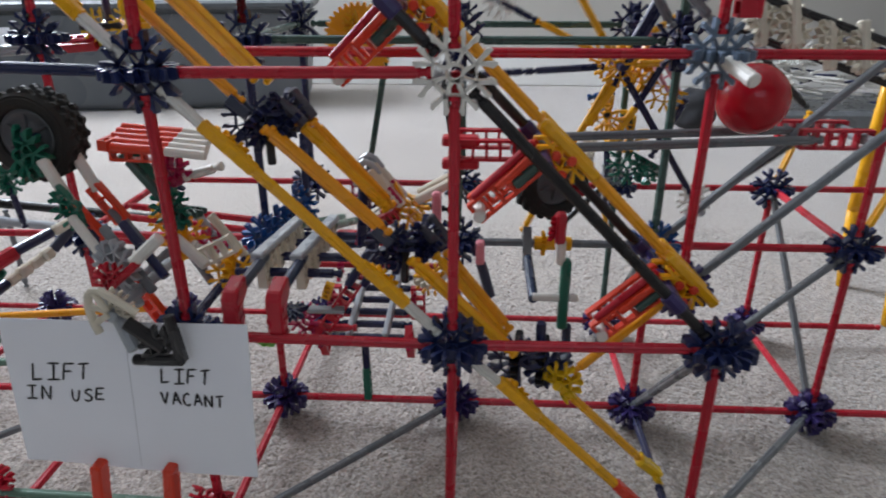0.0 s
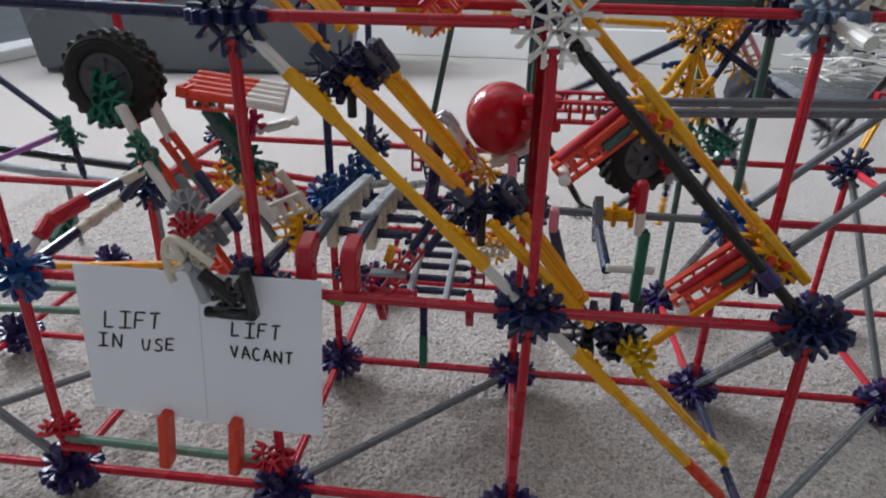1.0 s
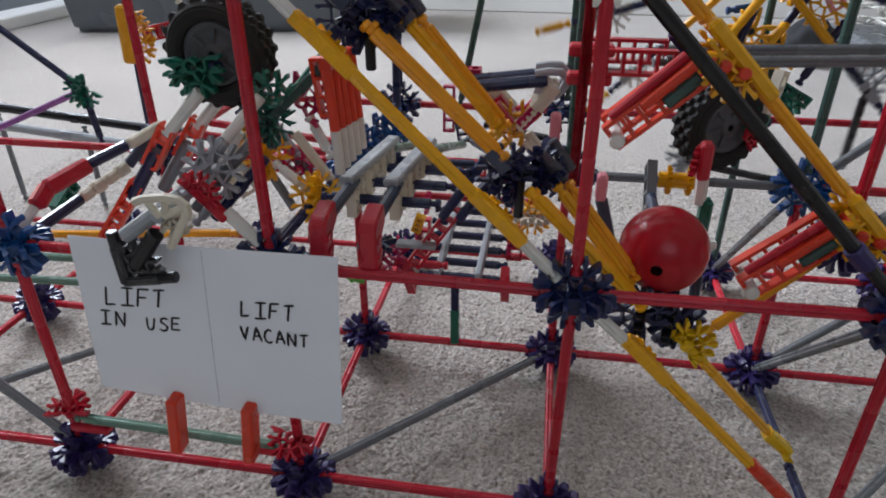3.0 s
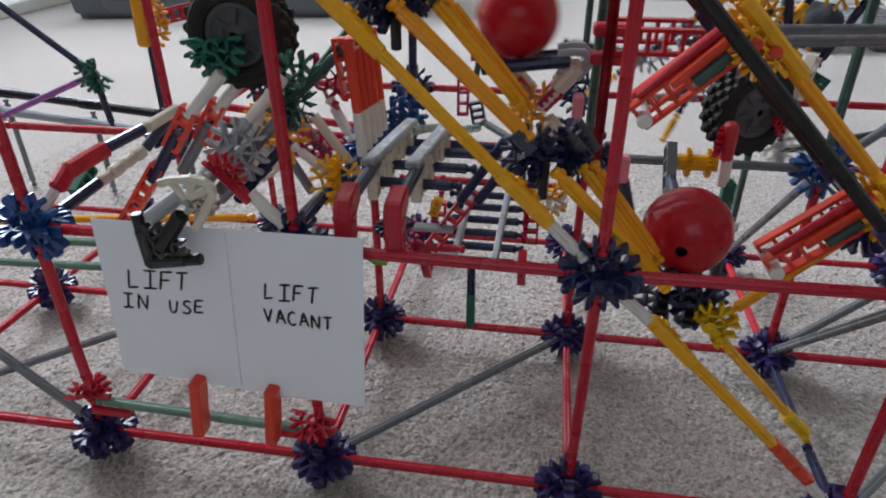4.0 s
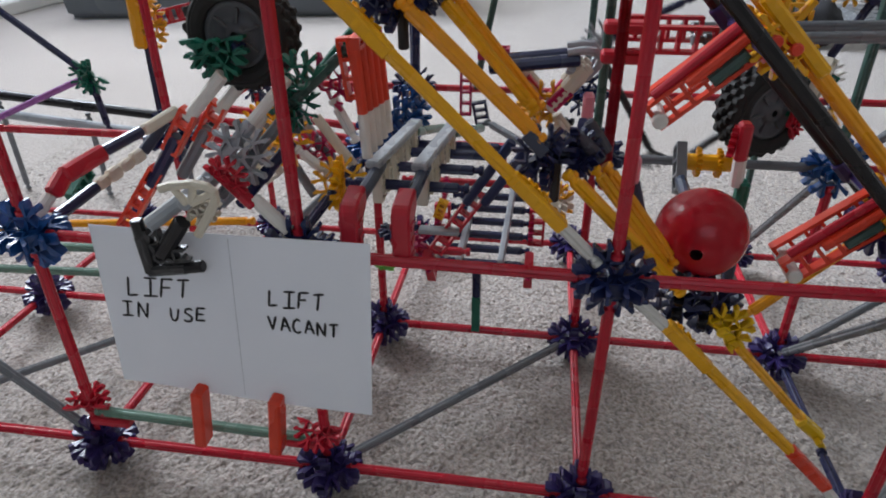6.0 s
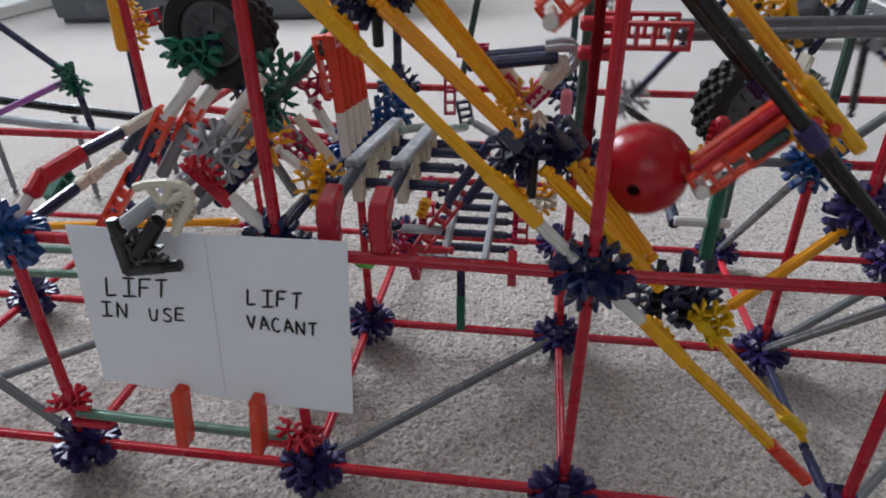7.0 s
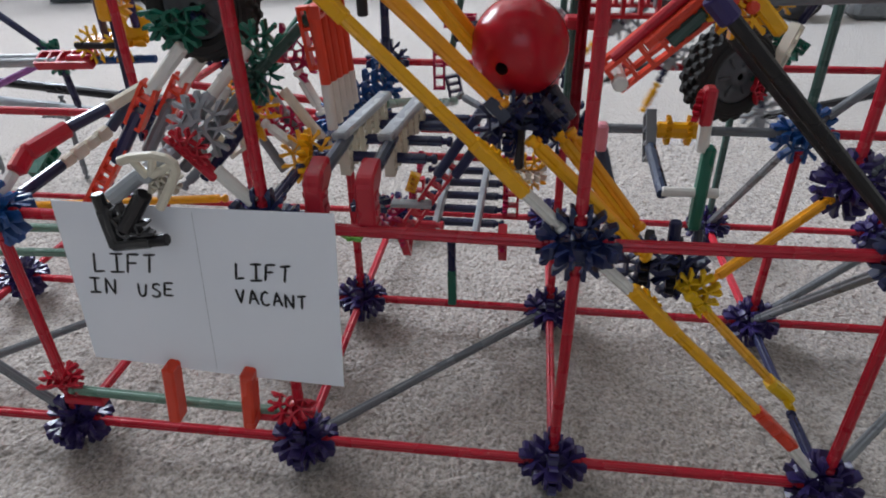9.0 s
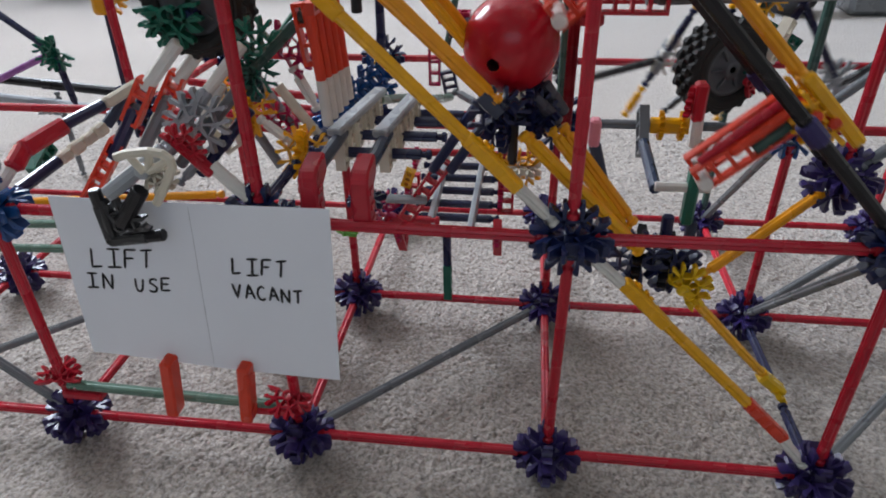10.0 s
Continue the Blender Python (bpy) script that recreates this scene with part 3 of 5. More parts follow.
def carriage():
    f = thing("lift_carriage", "sliding amber lift carriage with orange pusher arms", "toy lift")

    def at(u, y, c):
        """u metres along the rails from their middle, c metres out from the rails' plane."""
        base = Vector((0.2345, 0, 0.2345))
        return base + S * u + N * c + Vector((0, y, 0))
    for y in (0.031, 0.044):
        for u0, u1 in ((-0.265, -0.159), (-0.159, -0.0525), (-0.0525, 0.054), (0.054, 0.083)):
            rod(f, at(u0, y, 0.012), at(u1, y, 0.012), "amber", 0.009)
    for u in (-0.159, -0.0525, 0.054):
        for y in (0.027, 0.048):
            clip(f, at(u + 0.010, y, 0.011), -S, YF, (0, 1, 2, 3, 4), "yellow", 0.85)
            solid(f, at(u - 0.012, y, 0.0130), at(u + 0.032, y, 0.0130), YF, "yellow", 0.0062, 0.0064)
        for du, dc in ((0.006, 0.006), (0.014, 0.010), (0.016, 0.001)):
            peg(f, at(u + du, 0.022, dc), at(u + du, 0.053, dc), "orange", 0.0027, "pin", "round orange pin")
        arm = new("arm")
        arm.parent = f
        tagged(arm, "orange pusher arm with a white tip")
        for y in (0.030, 0.046):
            link(arm, at(u + 0.003, y, 0.002), at(u + 0.001, y, -0.050), YF, "orange", 0.0135, 0.0055)
        peg(arm, at(u - 0.0065, 0.030, 0.002), at(u - 0.0065, 0.030, -0.044), "red", 0.0024)
        peg(arm, at(u - 0.0020, 0.027, 0.0), at(u - 0.0020, 0.027, -0.030), "orange", 0.0026)
        peg(arm, at(u + 0.004, 0.029, -0.004), at(u + 0.004, 0.029, -0.022), "pine", 0.0034, "rod", "dark green rod")
        peg(arm, at(u + 0.003, 0.024, -0.048), at(u + 0.003, 0.052, -0.048), "white", 0.0036, "tip", "white rod tip")
        for y in ((0.0, 0.075) if u != -0.0525 else (0.075,)):
            bm = bmesh.new()
            lathe(bm, [(0.0042, -0.006), (0.0047, -0.005), (0.0047, 0.005), (0.0042, 0.006)], 10, m=frame_of(at(u - 0.002, y, 0), at(u + 0.1, y, 0)))
            part("slider", mesh_of(bm, "slider", "purple"), f, label="purple sleeve on the rail")
        peg(f, at(u + 0.002, 0.004, 0.001), at(u + 0.002, 0.071, 0.001), "purple", 0.0031)
    return f


lift_carriage = carriage()


# ---- entry rails from the far side ----
def entry_rails():
    f = thing("entry_rails", "pair of level grey rod rails held by red hole-punched brackets", "toy rail")
    for k in (0, 1):
        a, b = Vector((0.152, 0.076 + 0.034 * k, 0.2600 - 0.001 * k)), Vector((0.424, 0.124 + 0.034 * k, 0.2600 - 0.001 * k))
        rod(f, a.lerp(b, 0.12), a.lerp(b, 0.88), "grey", 0.0)
        link(f, a, a.lerp(b, 0.16), YF, "red", 0.0135)
        link(f, a.lerp(b, 0.83), b, YF, "red", 0.0135)
    for z in (0.2500, 0.2648):
        bm = bmesh.new()
        box(bm, (0.1415, 0.079, z - 0.0030), (0.1650, 0.090, z + 0.0030), 0.0012)
        part("clamp", mesh_of(bm, "clamp", "red"), f)
    peg(f, (0.420, 0.108, 0.260), (0.420, 0.172, 0.260), "silver", 0.0036, "rod", "pale grey cross rod")
    rod(f, P(2, 0.5, 1), P(3, 0.5, 2), "grey")
    rod(f, P(2, 1, 1), P(3, 1, 2), "grey")
    rod(f, P(1, 0.5, 2), P(1, 0.5, 1), "red")
    peg(f, (0.302, 0.064, 0.316), (0.309, 0.040, 0.309), "white", 0.0042, "stop", "white rod end")
    return f


entry_rails()


# ---- the crank behind the ramp ----
def crank():
    f = thing("crank_axle", "grey axle with crank, yellow hubs and a green push rod", "toy crank")
    rod(f, P(1, 1, 1), P(2, 1, 1), "grey")
    y, z = 0.15, 0.169
    link(f, (0.203, y - 0.002, z + 0.012), (0.203, y - 0.022, z - 0.012), (1, 0, 0), "grey", 0.013)
    peg(f, (0.203, 0.130, z - 0.004), (0.204, 0.078, 0.157), "slate", 0.0036, "rod", "blue-grey crank rod")
    peg(f, (0.203, 0.078, 0.159), (0.234, 0.078, 0.159), "white", 0.0029, "rod", "white crank pin")
    for x in (0.216, 0.229):
        clip(f, (x, y, z), (0, 0, 1), (1, 0, 0.0), FIVE, "yellow", 0.48)
    bm = bmesh.new()
    lathe(bm, [(0.0045, 0), (0.0055, 0.001), (0.0055, 0.028), (0.0045, 0.029)], 12, m=frame_of((0.209, y, z), (0.3, y, z)))
    part("collar", mesh_of(bm, "collar", "yellow"), f)
    peg(f, (0.2195, 0.078, 0.201), (0.2202, 0.078, 0.184), "white", 0.0036)
    solid(f, (0.2185, 0.078, 0.220), (0.2190, 0.078, 0.199), (1, 0, 0), "red", 0.009, 0.0066)
    clip(f, (0.2150, 0.080, 0.206), (0, 0, 1), (1, -0.4, 0), THREE, "red", 0.55)
    solid(f, (0.2203, 0.078, 0.187), (0.2280, 0.078, 0.136), (1, 0, 0), "green", 0.0085, 0.0066)
    peg(f, (0.2278, 0.078, 0.138), (0.2290, 0.080, 0.100), "slate", 0.0033)
    solid(f, (0.1665, 0.085, 0.196), (0.1675, 0.085, 0.180), (1, 0, 0), "pink", 0.009, 0.006)
    peg(f, (0.1675, 0.085, 0.181), (0.1750, 0.082, 0.156), "slate", 0.0036)
    solid(f, (0.1360, 0.085, 0.2300), (0.1397, 0.085, 0.2070), (1, 0, 0), "pink", 0.008, 0.006)
    return f


crank()


# ---- inner track: grey rails, ladder, red brackets ----
def inner_track():
    f = thing("inner_track", "low ball track with grey plates and red brackets", "toy track")
    for x, x1 in ((0.0250, 0.0345), (0.0505, 0.0590)):
        bracket(f, (x, 0.0, 0.1960), "red", 0.031, 0.020, 0.0092)
        peg(f, (x, 0.016, 0.190), (x + 0.001, 0.066, 0.191), "slate", 0.0036, "rod", "blue-grey rod")
        peg(f, (x1, 0.125, 0.190), (x1 + 0.008, 0.235, 0.156), "sage", 0.0032)
        a, b = Vector((x - 0.001, 0.054, 0.1935)), Vector((x1, 0.130, 0.1960))
        solid(f, a, b, (0, 0, 1), "silver", 0.0085, 0.0046, "plate", "smooth pale grey plate")
        for i in range(6):
            c = a.lerp(b, 0.10 + 0.155 * i)
            link(f, c + Vector((0, 0, -0.003)), c + Vector((0, 0.001, -0.023 + 0.0015 * i)), (1, 0, 0), "cream", 0.0095, 0.0058)
    for x, y, z in ((0.004, 0.068, 0.178), (0.010, 0.090, 0.180), (0.016, 0.112, 0.181), (0.022, 0.134, 0.178)):
        rod(f, (x, y, z), (x + 0.072, y, z), "navy", 0.0)
    # ladder
    for x in (0.0610, 0.0915):
        a, b = Vector((x, 0.140, 0.086)), Vector((x + 0.004, 0.225, 0.108))
        bm = bmesh.new()
        m = frame_of(a, b)
        b2 = bmesh.new()
        box(b2, (-0.0024, -0.0045, 0), (0.0024, 0.0045, (b - a).length), 0.0010)
        join(bm, b2, m)
        part("stile", mesh_of(bm, "stile", "silver"), f, label="pale grey plate")
    for i in range(6):
        y = 0.146 + 0.015 * i
        rod(f, (0.046, y, 0.083 + 0.0039 * i), (0.112, y, 0.083 + 0.0039 * i), "navy", 0.0)
    for x in (0.040, 0.112):
        for y in (0.14, 0.18, 0.22):
            clip(f, (x, y, 0.085 + (y - 0.14) * 0.26), (0, 1, 0), (1, 0, 0), FIVE, "crimson", 0.6)
        link(f, (x, 0.13, 0.098), (x, 0.15, 0.068), (1, 0, 0), "red", 0.012)
        link(f, (x + 0.004, 0.175, 0.115), (x + 0.004, 0.178, 0.085), (0, -1, 0), "red", 0.012)
    for a, b in (((0.0, 0.235, 0.108), (0.14, 0.235, 0.108)), ((0.03, 0.135, 0.098), (0.07, 0.135, 0.098))):
        rod(f, a, b, "red", 0.0)
    peg(f, (0.074, 0.144, 0.080), (0.074, 0.146, 0.050), "navy", 0.0033)
    link(f, (0.074, 0.146, 0.054), (0.074, 0.147, 0.022), (1, 0, 0), "green", 0.0075, 0.0062)
    # slanting red and navy strut up to the ramp
    for dx in (0.0, 0.012):
        peg(f, (0.068 + dx, 0.120, 0.144), (0.097 + dx, 0.112, 0.191), "blue", 0.0034)
    link(f, (0.047, 0.127, 0.104), (0.077, 0.121, 0.150), YF, "red", 0.0105)
    link(f, (0.045, 0.20, 0.150), (0.090, 0.20, 0.150), YF, "red", 0.0125)
    rod(f, (0.07, 0.24, 0.160), (0.115, 0.20, 0.150), "grey", 0.0)
    link(f, (0.048, 0.128, 0.128), (0.052, 0.130, 0.140), YF, "yellow", 0.007)
    solid(f, (0.036, 0.120, 0.122), (0.064, 0.120, 0.122), (0, 0, 1), "silver", 0.009, 0.003, label="small pale plate")
    clip(f, (0.023, 0.116, 0.122), (1, 0, 0), (0, 0, 1), SEVEN, "navy", 0.7)
    clip(f, (0.030, 0.135, 0.104), (1, 0, 0), (0, -1, 0), SEVEN, "crimson", 0.8)
    clip(f, (0.128, 0.17, 0.126), (1, 0, 0), (0, -1, 0), SEVEN, "yellow", 0.75)
    clip(f, (0.128, 0.17, 0.126), (1, 0, 0), (0, 0, 1), SEVEN, "cream", 0.75)
    clip(f, (0.035, 0.02, 0.152), (1, 0, 0), (0, 0, 1), FOUR, "lime", 0.35)
    # blue connector stack beside the far plate
    for i in range(5):
        clip(f, (0.010 + 0.003 * i, 0.105 + 0.016 * i, 0.178 + 0.003 * i), (0, 0, 1), (0.3, 1, 0), FIVE, "bright_blue", 0.85)
    link(f, (0.018, 0.185, 0.198), (0.017, 0.188, 0.166), YF, "yellow", 0.009)
    rod(f, (0.024, 0.19, 0.25), (0.022, 0.19, 0.16), "blue", 0.0)
    # far rods across
    rod(f, P(0, 2, 1) + Vector((0.08, -0.02, -0.01)), P(0, 2, 1) + Vector((0.14, -0.05, -0.01)), "black", 0.0)
    link(f, (0.05, 0.27, 0.195), (0.05, 0.27, 0.155), YF, "crimson", 0.010)
    link(f, (0.062, 0.26, 0.170), (0.066, 0.26, 0.150), YF, "navy", 0.012)
    return f


inner_track()


# ---- levers of the left side, standing still ----
def left_struts():
    f = thing("lever_mount", "mount of red, navy and cream pieces rising from a blue node", "toy construction")
    a = P(-1, 0, 1)
    p = [Vector(v) for v in ((-0.1505, 0.008, 0.1741), (-0.1481, 0.020, 0.1821), (-0.1436, 0.030, 0.1905), (-0.1399, 0.060, 0.1922), (-0.1331, 0.090, 0.1944), (-0.1222, 0.120, 0.1998))]
    tilt = (1, -0.2, 0.4)
    peg(f, p[0], p[1], "white", 0.0036)
    # a bent red connector in two arms
    solid(f, p[1], p[2].lerp(p[3], 0.06), tilt, "red", 0.0090, 0.0075)
    solid(f, p[2].lerp(p[1], 0.10), p[3], tilt, "red", 0.0098, 0.0078)
    for k in (0.25, 0.55, 0.85):
        c = p[2].lerp(p[3], k)
        solid(f, c + Vector((0, 0, -0.0056)), c + Vector((0, 0, -0.0030)), (0, 1, 0), "red", 0.0030, 0.0040, "prong")
    peg(f, p[3], p[4], "navy", 0.0036)
    solid(f, p[4], p[5], tilt, "cream", 0.0070, 0.0070)
    q = [Vector(v) for v in ((-0.1485, 0.020, 0.1688), (-0.1472, 0.055, 0.1713), (-0.1385, 0.095, 0.1786), (-0.1281, 0.110, 0.1941))]
    peg(f, q[0], q[1], "navy", 0.0036)
    for k in range(4):
        solid(f, q[1].lerp(q[2], k / 4), q[1].lerp(q[2], (k + 0.92) / 4), tilt, "cream", 0.0068 + 0.0012 * (k % 2), 0.0072)
    peg(f, q[2], q[3], "slate", 0.0036)
    link(f, a + Vector((-0.014, 0.050, -0.004)), a + Vector((-0.010, 0.070, 0.006)), (1, 0, 0), "green", 0.009)
    # yellow joints and white struts to the inner track
    c1, c2 = Vector((-0.041, 0.096, 0.191)), Vector((-0.004, 0.081, 0.171))
    rod(f, c1, c2, "white", 0.008)
    for c in (c1, c2):
        clip(f, c, c2 - c1, (0.2, -1, 0.35), SEVEN, "yellow", 0.85)
        clip(f, c, (0, 0, 1), (1, 0, 0), FIVE, "yellow", 0.8)
    rod(f, c2, (-0.022, 0.020, 0.150), "navy", 0.008)
    rod(f, c2, (0.020, 0.165, 0.185), "navy", 0.008)
    rod(f, c1, (-0.085, 0.06, 0.150), "grey", 0.008)
    clip(f, (-0.024, 0.105, 0.178), (1, 0, -1), (0.1, -1, 0.3), FIVE, "crimson", 0.8)
    peg(f, (-0.040, 0.115, 0.205), (-0.005, 0.110, 0.150), "silver", 0.0032)
    peg(f, (-0.060, 0.110, 0.200), (-0.030, 0.105, 0.150), "grey", 0.0032)
    peg(f, (-0.022, 0.100, 0.206), (0.010, 0.100, 0.160), "cream", 0.0032)
    link(f, (-0.030, 0.11, 0.185), (-0.020, 0.11, 0.170), YF, "silver", 0.014)
    # long red and grey rods behind
    for a1, b1, col in (((-0.15, 0.20, 0.166), (0.0, 0.205, 0.150), "red"), ((-0.14, 0.20, 0.176), (-0.02, 0.20, 0.164), "red"), ((-0.17, 0.22, 0.135), (0.01, 0.215, 0.128), "red"), ((-0.10, 0.23, 0.150), (0.03, 0.20, 0.130), "grey")):
        rod(f, a1, b1, col, 0.0)
    clip(f, (-0.098, 0.19, 0.166), (1, 0, 0), (0, -1, 0.4), SEVEN, "yellow", 0.9)
    clip(f, (-0.092, 0.19, 0.150), (1, 0, 0), (1, -1, 0.4), FIVE, "amber", 0.9)
    # parts low at the left end
    for z in (0.0, -0.02):
        rod(f, P(-2, 0.6, 0.55) + Vector((0, 0, z)), P(-1.1, 0.55, 0.62) + Vector((0, 0, z)), "sage", 0.0)
    rod(f, P(-2, 0.2, 1.02), P(-1, 0, 1), "amber")
    rod(f, P(-2, 0.9, 0.5), P(-0.6, 0.9, 0.62), "amber", 0.0)
    return f


left_struts()


def back_rig():
    f = thing("far_track", "far ball track with black and grey rails and green joints", "toy track")
    g = Vector((-0.287, 0.26, 0.180))
    rod(f, (-0.37, 0.26, 0.245), g, "navy", 0.004)
    rod(f, g, (-0.281, 0.26, 0.125), "navy", 0.004)
    rod(f, (-0.40, 0.26, 0.134), g, "violet", 0.004)
    clip(f, g, (-1, 0, 0.7), (0.25, -1, 0.2), FIVE, "green", 0.85)
    clip(f, g, (0, 0, 1), (1, 0, 0), FIVE, "green", 0.7)
    a, b = Vector((-0.62, 0.39, 0.118)), Vector((-0.17, 0.375, 0.086))
    for k, (dz, col) in enumerate(((0.008, "black"), (-0.006, "silver"))):
        for i in range(4):
            p, q = a.lerp(b, i / 4), a.lerp(b, (i + 1) / 4)
            o = Vector((0, -0.02 * k, dz))
            peg(f, p + o, q + o, col, 0.0052)
            link(f, q + o - (q - p) * 0.12, q + o + (q - p) * 0.12, YF, col, 0.010)
    for i in (1, 2, 3):
        c = a.lerp(b, i / 4)
        clip(f, c + Vector((0, -0.02, -0.016)), (1, 0, 0), (0, -1, 0.3), FIVE, "silver", 0.7)
        rod(f, c, Vector((c.x, c.y, 0.0)), "grey", 0.0)
    return f


back_rig()


def upper_rig():
    f = thing("upper_rig", "upper frame of grey-green rods with dark spiky connectors", "toy construction")
    G = "pine"
    for a, b in (((0, 1, 2), (1, 1, 2)), ((1, 1, 2), (2, 1, 2)), ((0, 2, 2), (1, 2, 2)), ((1, 2, 2), (2, 2, 2)), ((2, 1, 1), (2, 1, 2)), ((1, 1, 1), (1, 1, 2)), ((0, 2, 2), (0, 1, 2)), ((0, 1, 2), (0, 1, 3)), ((2, 2, 1), (2, 2, 2)),
                 ((2, 2, 1), (2, 2, 0)), ((1, 2, 1), (1, 2, 2)), ((2, 1, 2), (2, 1, 3))):
        rod(f, P(*a), P(*b), G)
    rod(f, (0.080, 0.30, 0.300), (0.055, 0.30, 0.169), G, 0.0)
    rod(f, P(0, 1, 1), P(0, 1, 2), "blue")
    rod(f, P(0, 2, 1), P(0, 2, 2), "blue")
    rod(f, P(0, 0, 2), P(-1, 0, 2) + Vector((0.0, 0, 0.002)), "blue")
    for n in ((1, 1, 2), (2, 1, 2), (0, 2, 2), (1, 2, 2), (2, 2, 2)):
        clip(f, P(*n), (1, 0, 0), YF, SEVEN, "navy")
        clip(f, P(*n), (0, 0, 1), (1, 0, 0), SEVEN, "navy")
    # dark slanting braces, yellow and coral joints on the right
    for top, low, end in (((0.312, 0.25, 0.340), (0.274, 0.25, 0.264), (0.258, 0.25, 0.240)), ((0.337, 0.255, 0.325), (0.295, 0.255, 0.245), (0.280, 0.255, 0.222))):
        rod(f, top, low, "navy", 0.0)
        solid(f, Vector(low) + (Vector(top) - Vector(low)) * 0.12, end, YF, "yellow", 0.0055, 0.008)
        clip(f, Vector(end) + Vector((0.018, 0.004, 0.008)), (1, 0, 1), YF, SEVEN, "yellow", 0.85)
        peg(f, Vector(end) + Vector((0.018, 0.004, 0.008)), Vector(end) + Vector((0.018, 0.03, 0.008)), "charcoal", 0.0034)
    for c, n, sc, col in (((0.304, 0.262, 0.284), (0.3, -1, 0), 0.95, "yellow"), ((0.325, 0.262, 0.268), (-0.3, -1, 0.2), 0.95, "yellow"), ((0.309, 0.262, 0.300), (0.6, -1, 0), 0.8, "amber"), ((0.298, 0.255, 0.204), (0.1, -1, 0.2), 0.95, "green"), ((0.318, 0.262, 0.200), (0.5, -1, 0.2), 0.85, "green")):
        clip(f, c, (-1, 0, 0.4), n, FIVE, col, sc)
    link(f, (0.303, 0.268, 0.318), (0.334, 0.268, 0.262), (0, -1, 0.3), "pink", 0.010)
    link(f, (0.300, 0.258, 0.212), (0.330, 0.258, 0.196), YF, "green", 0.008)
    rod(f, (0.342, 0.255, 0.262), (0.318, 0.255, 0.210), "navy", 0.0)
    peg(f, (0.300, 0.262, 0.245), (0.300, 0.262, 0.206), "pine", 0.0034)
    rod(f, (0.262, 0.28, 0.258), (0.286, 0.28, 0.262), "bright_blue", 0.0)
    rod(f, (0.30, 0.09, 0.335), (0.23, 0.16, 0.42), "grey", 0.0)
    rod(f, (0.285, 0.12, 0.33), (0.24, 0.12, 0.40), "grey", 0.0)
    clip(f, P(2, 0.5, 2) + Vector((0.0, 0.02, 0.04)), (1, 0, 0), YF, FIVE, "red", 1.0)
    link(f, P(2, 0.5, 2) + Vector((0.01, 0.0, 0.02)), P(2, 0.5, 2) + Vector((0.015, 0.0, 0.055)), (1, 0, 0), "red", 0.012, 0.012)
    for p, q in (((3, 2, 1), (3.3, 2.3, 1.5)), ((3, 1, 1), (3.3, 1.2, 1.45))):
        rod(f, P(*p), P(*q), "yellow")
    return f


upper_rig()


def chain():
    f = thing("lift_chain", "slanting chain of black rods joined by white notched connectors", "toy chain")
    a, b = Vector((0.345, 0.19, 0.352)), Vector((0.56, 0.20, 0.284))
    n = 4
    for k in (0, 1):
        o = Vector((-0.004, 0.0, -0.026)) * k
        rod(f, a + o, b + o, "charcoal", 0.0)
    for i in range(n):
        c = a.lerp(b, (i + 0.6) / n) + Vector((0, -0.004, -0.012))
        for s in (-0.012, 0.012):
            clip(f, c + Vector((s, 0, -0.3 * s)), (0, 0, 1), (0.5, -1, 0.3), SEVEN, "cream", 0.85)
            solid(f, c + Vector((s, 0, 0.018)), c + Vector((s, 0, -0.018)), (0.5, -1, 0.3), "cream", 0.009, 0.007)
    return f


chain()


# ---- levers that move ----
ARM_AT, POINTER_AT, FLAG_AT, JAW_AT = (-0.080, 0.045, 0.220), (-0.0315, -0.02, 0.204), (-0.022, 0.070, 0.220), (0.1155, 0.100, 0.2155)


def weight_arm():
    """Built in its tipped state, round its pivot."""
    f = thing("weighted_lever", "tipping lever with a black tyre as its weight", "toy lever", at=ARM_AT)
    o = Vector(ARM_AT)

    def L(x, y, z):
        return Vector((x, y, z)) - o
    for s, y in ((0, 0.040), (1, 0.056)):
        d = Vector((0.010 + 0.007 * s, 0.004 * s, -0.002 * s))
        peg(f, L(-0.056, y, 0.246) + d, L(-0.080, y, 0.222) + d, "white", 0.0036)
        link(f, L(-0.078, y, 0.226) + d, L(-0.094, y, 0.203) + d, YF, "orange", 0.0095)
        peg(f, L(-0.088, y, 0.212) + d, L(-0.110, y, 0.182) + d, "grey" if s else "navy", 0.0038)
        if not s:
            link(f, L(-0.104, y, 0.192) + d, L(-0.134, y, 0.154) + d, YF, "orange", 0.0085)
    clip(f, L(-0.0490, 0.042, 0.2590), (1, 0, 0.1), YF, (4, 5, 6, 7, 0), "green", 0.86, "green connector")
    clip(f, L(-0.0490, 0.046, 0.2570), (0, 0, 1), (0.8, -1, 0.2), (2, 3, 4), "green", 0.75, "green connector")
    peg(f, L(-0.040, 0.042, 0.258), L(-0.040, 0.100, 0.258), "blue", 0.0031)
    w = tyre_set("wheel", "", (0, 0, 0))
    for k in list(w.children):
        k.parent = f
        k.matrix_basis = Matrix.Translation(L(-0.0417, 0.061, 0.2625)) @ k.matrix_basis
    bpy.data.objects.remove(w)
    clip(f, L(-0.070, 0.100, 0.290), (0, 0, 1), (0.3, -1, 0), FIVE, "cream", 0.8)
    return f


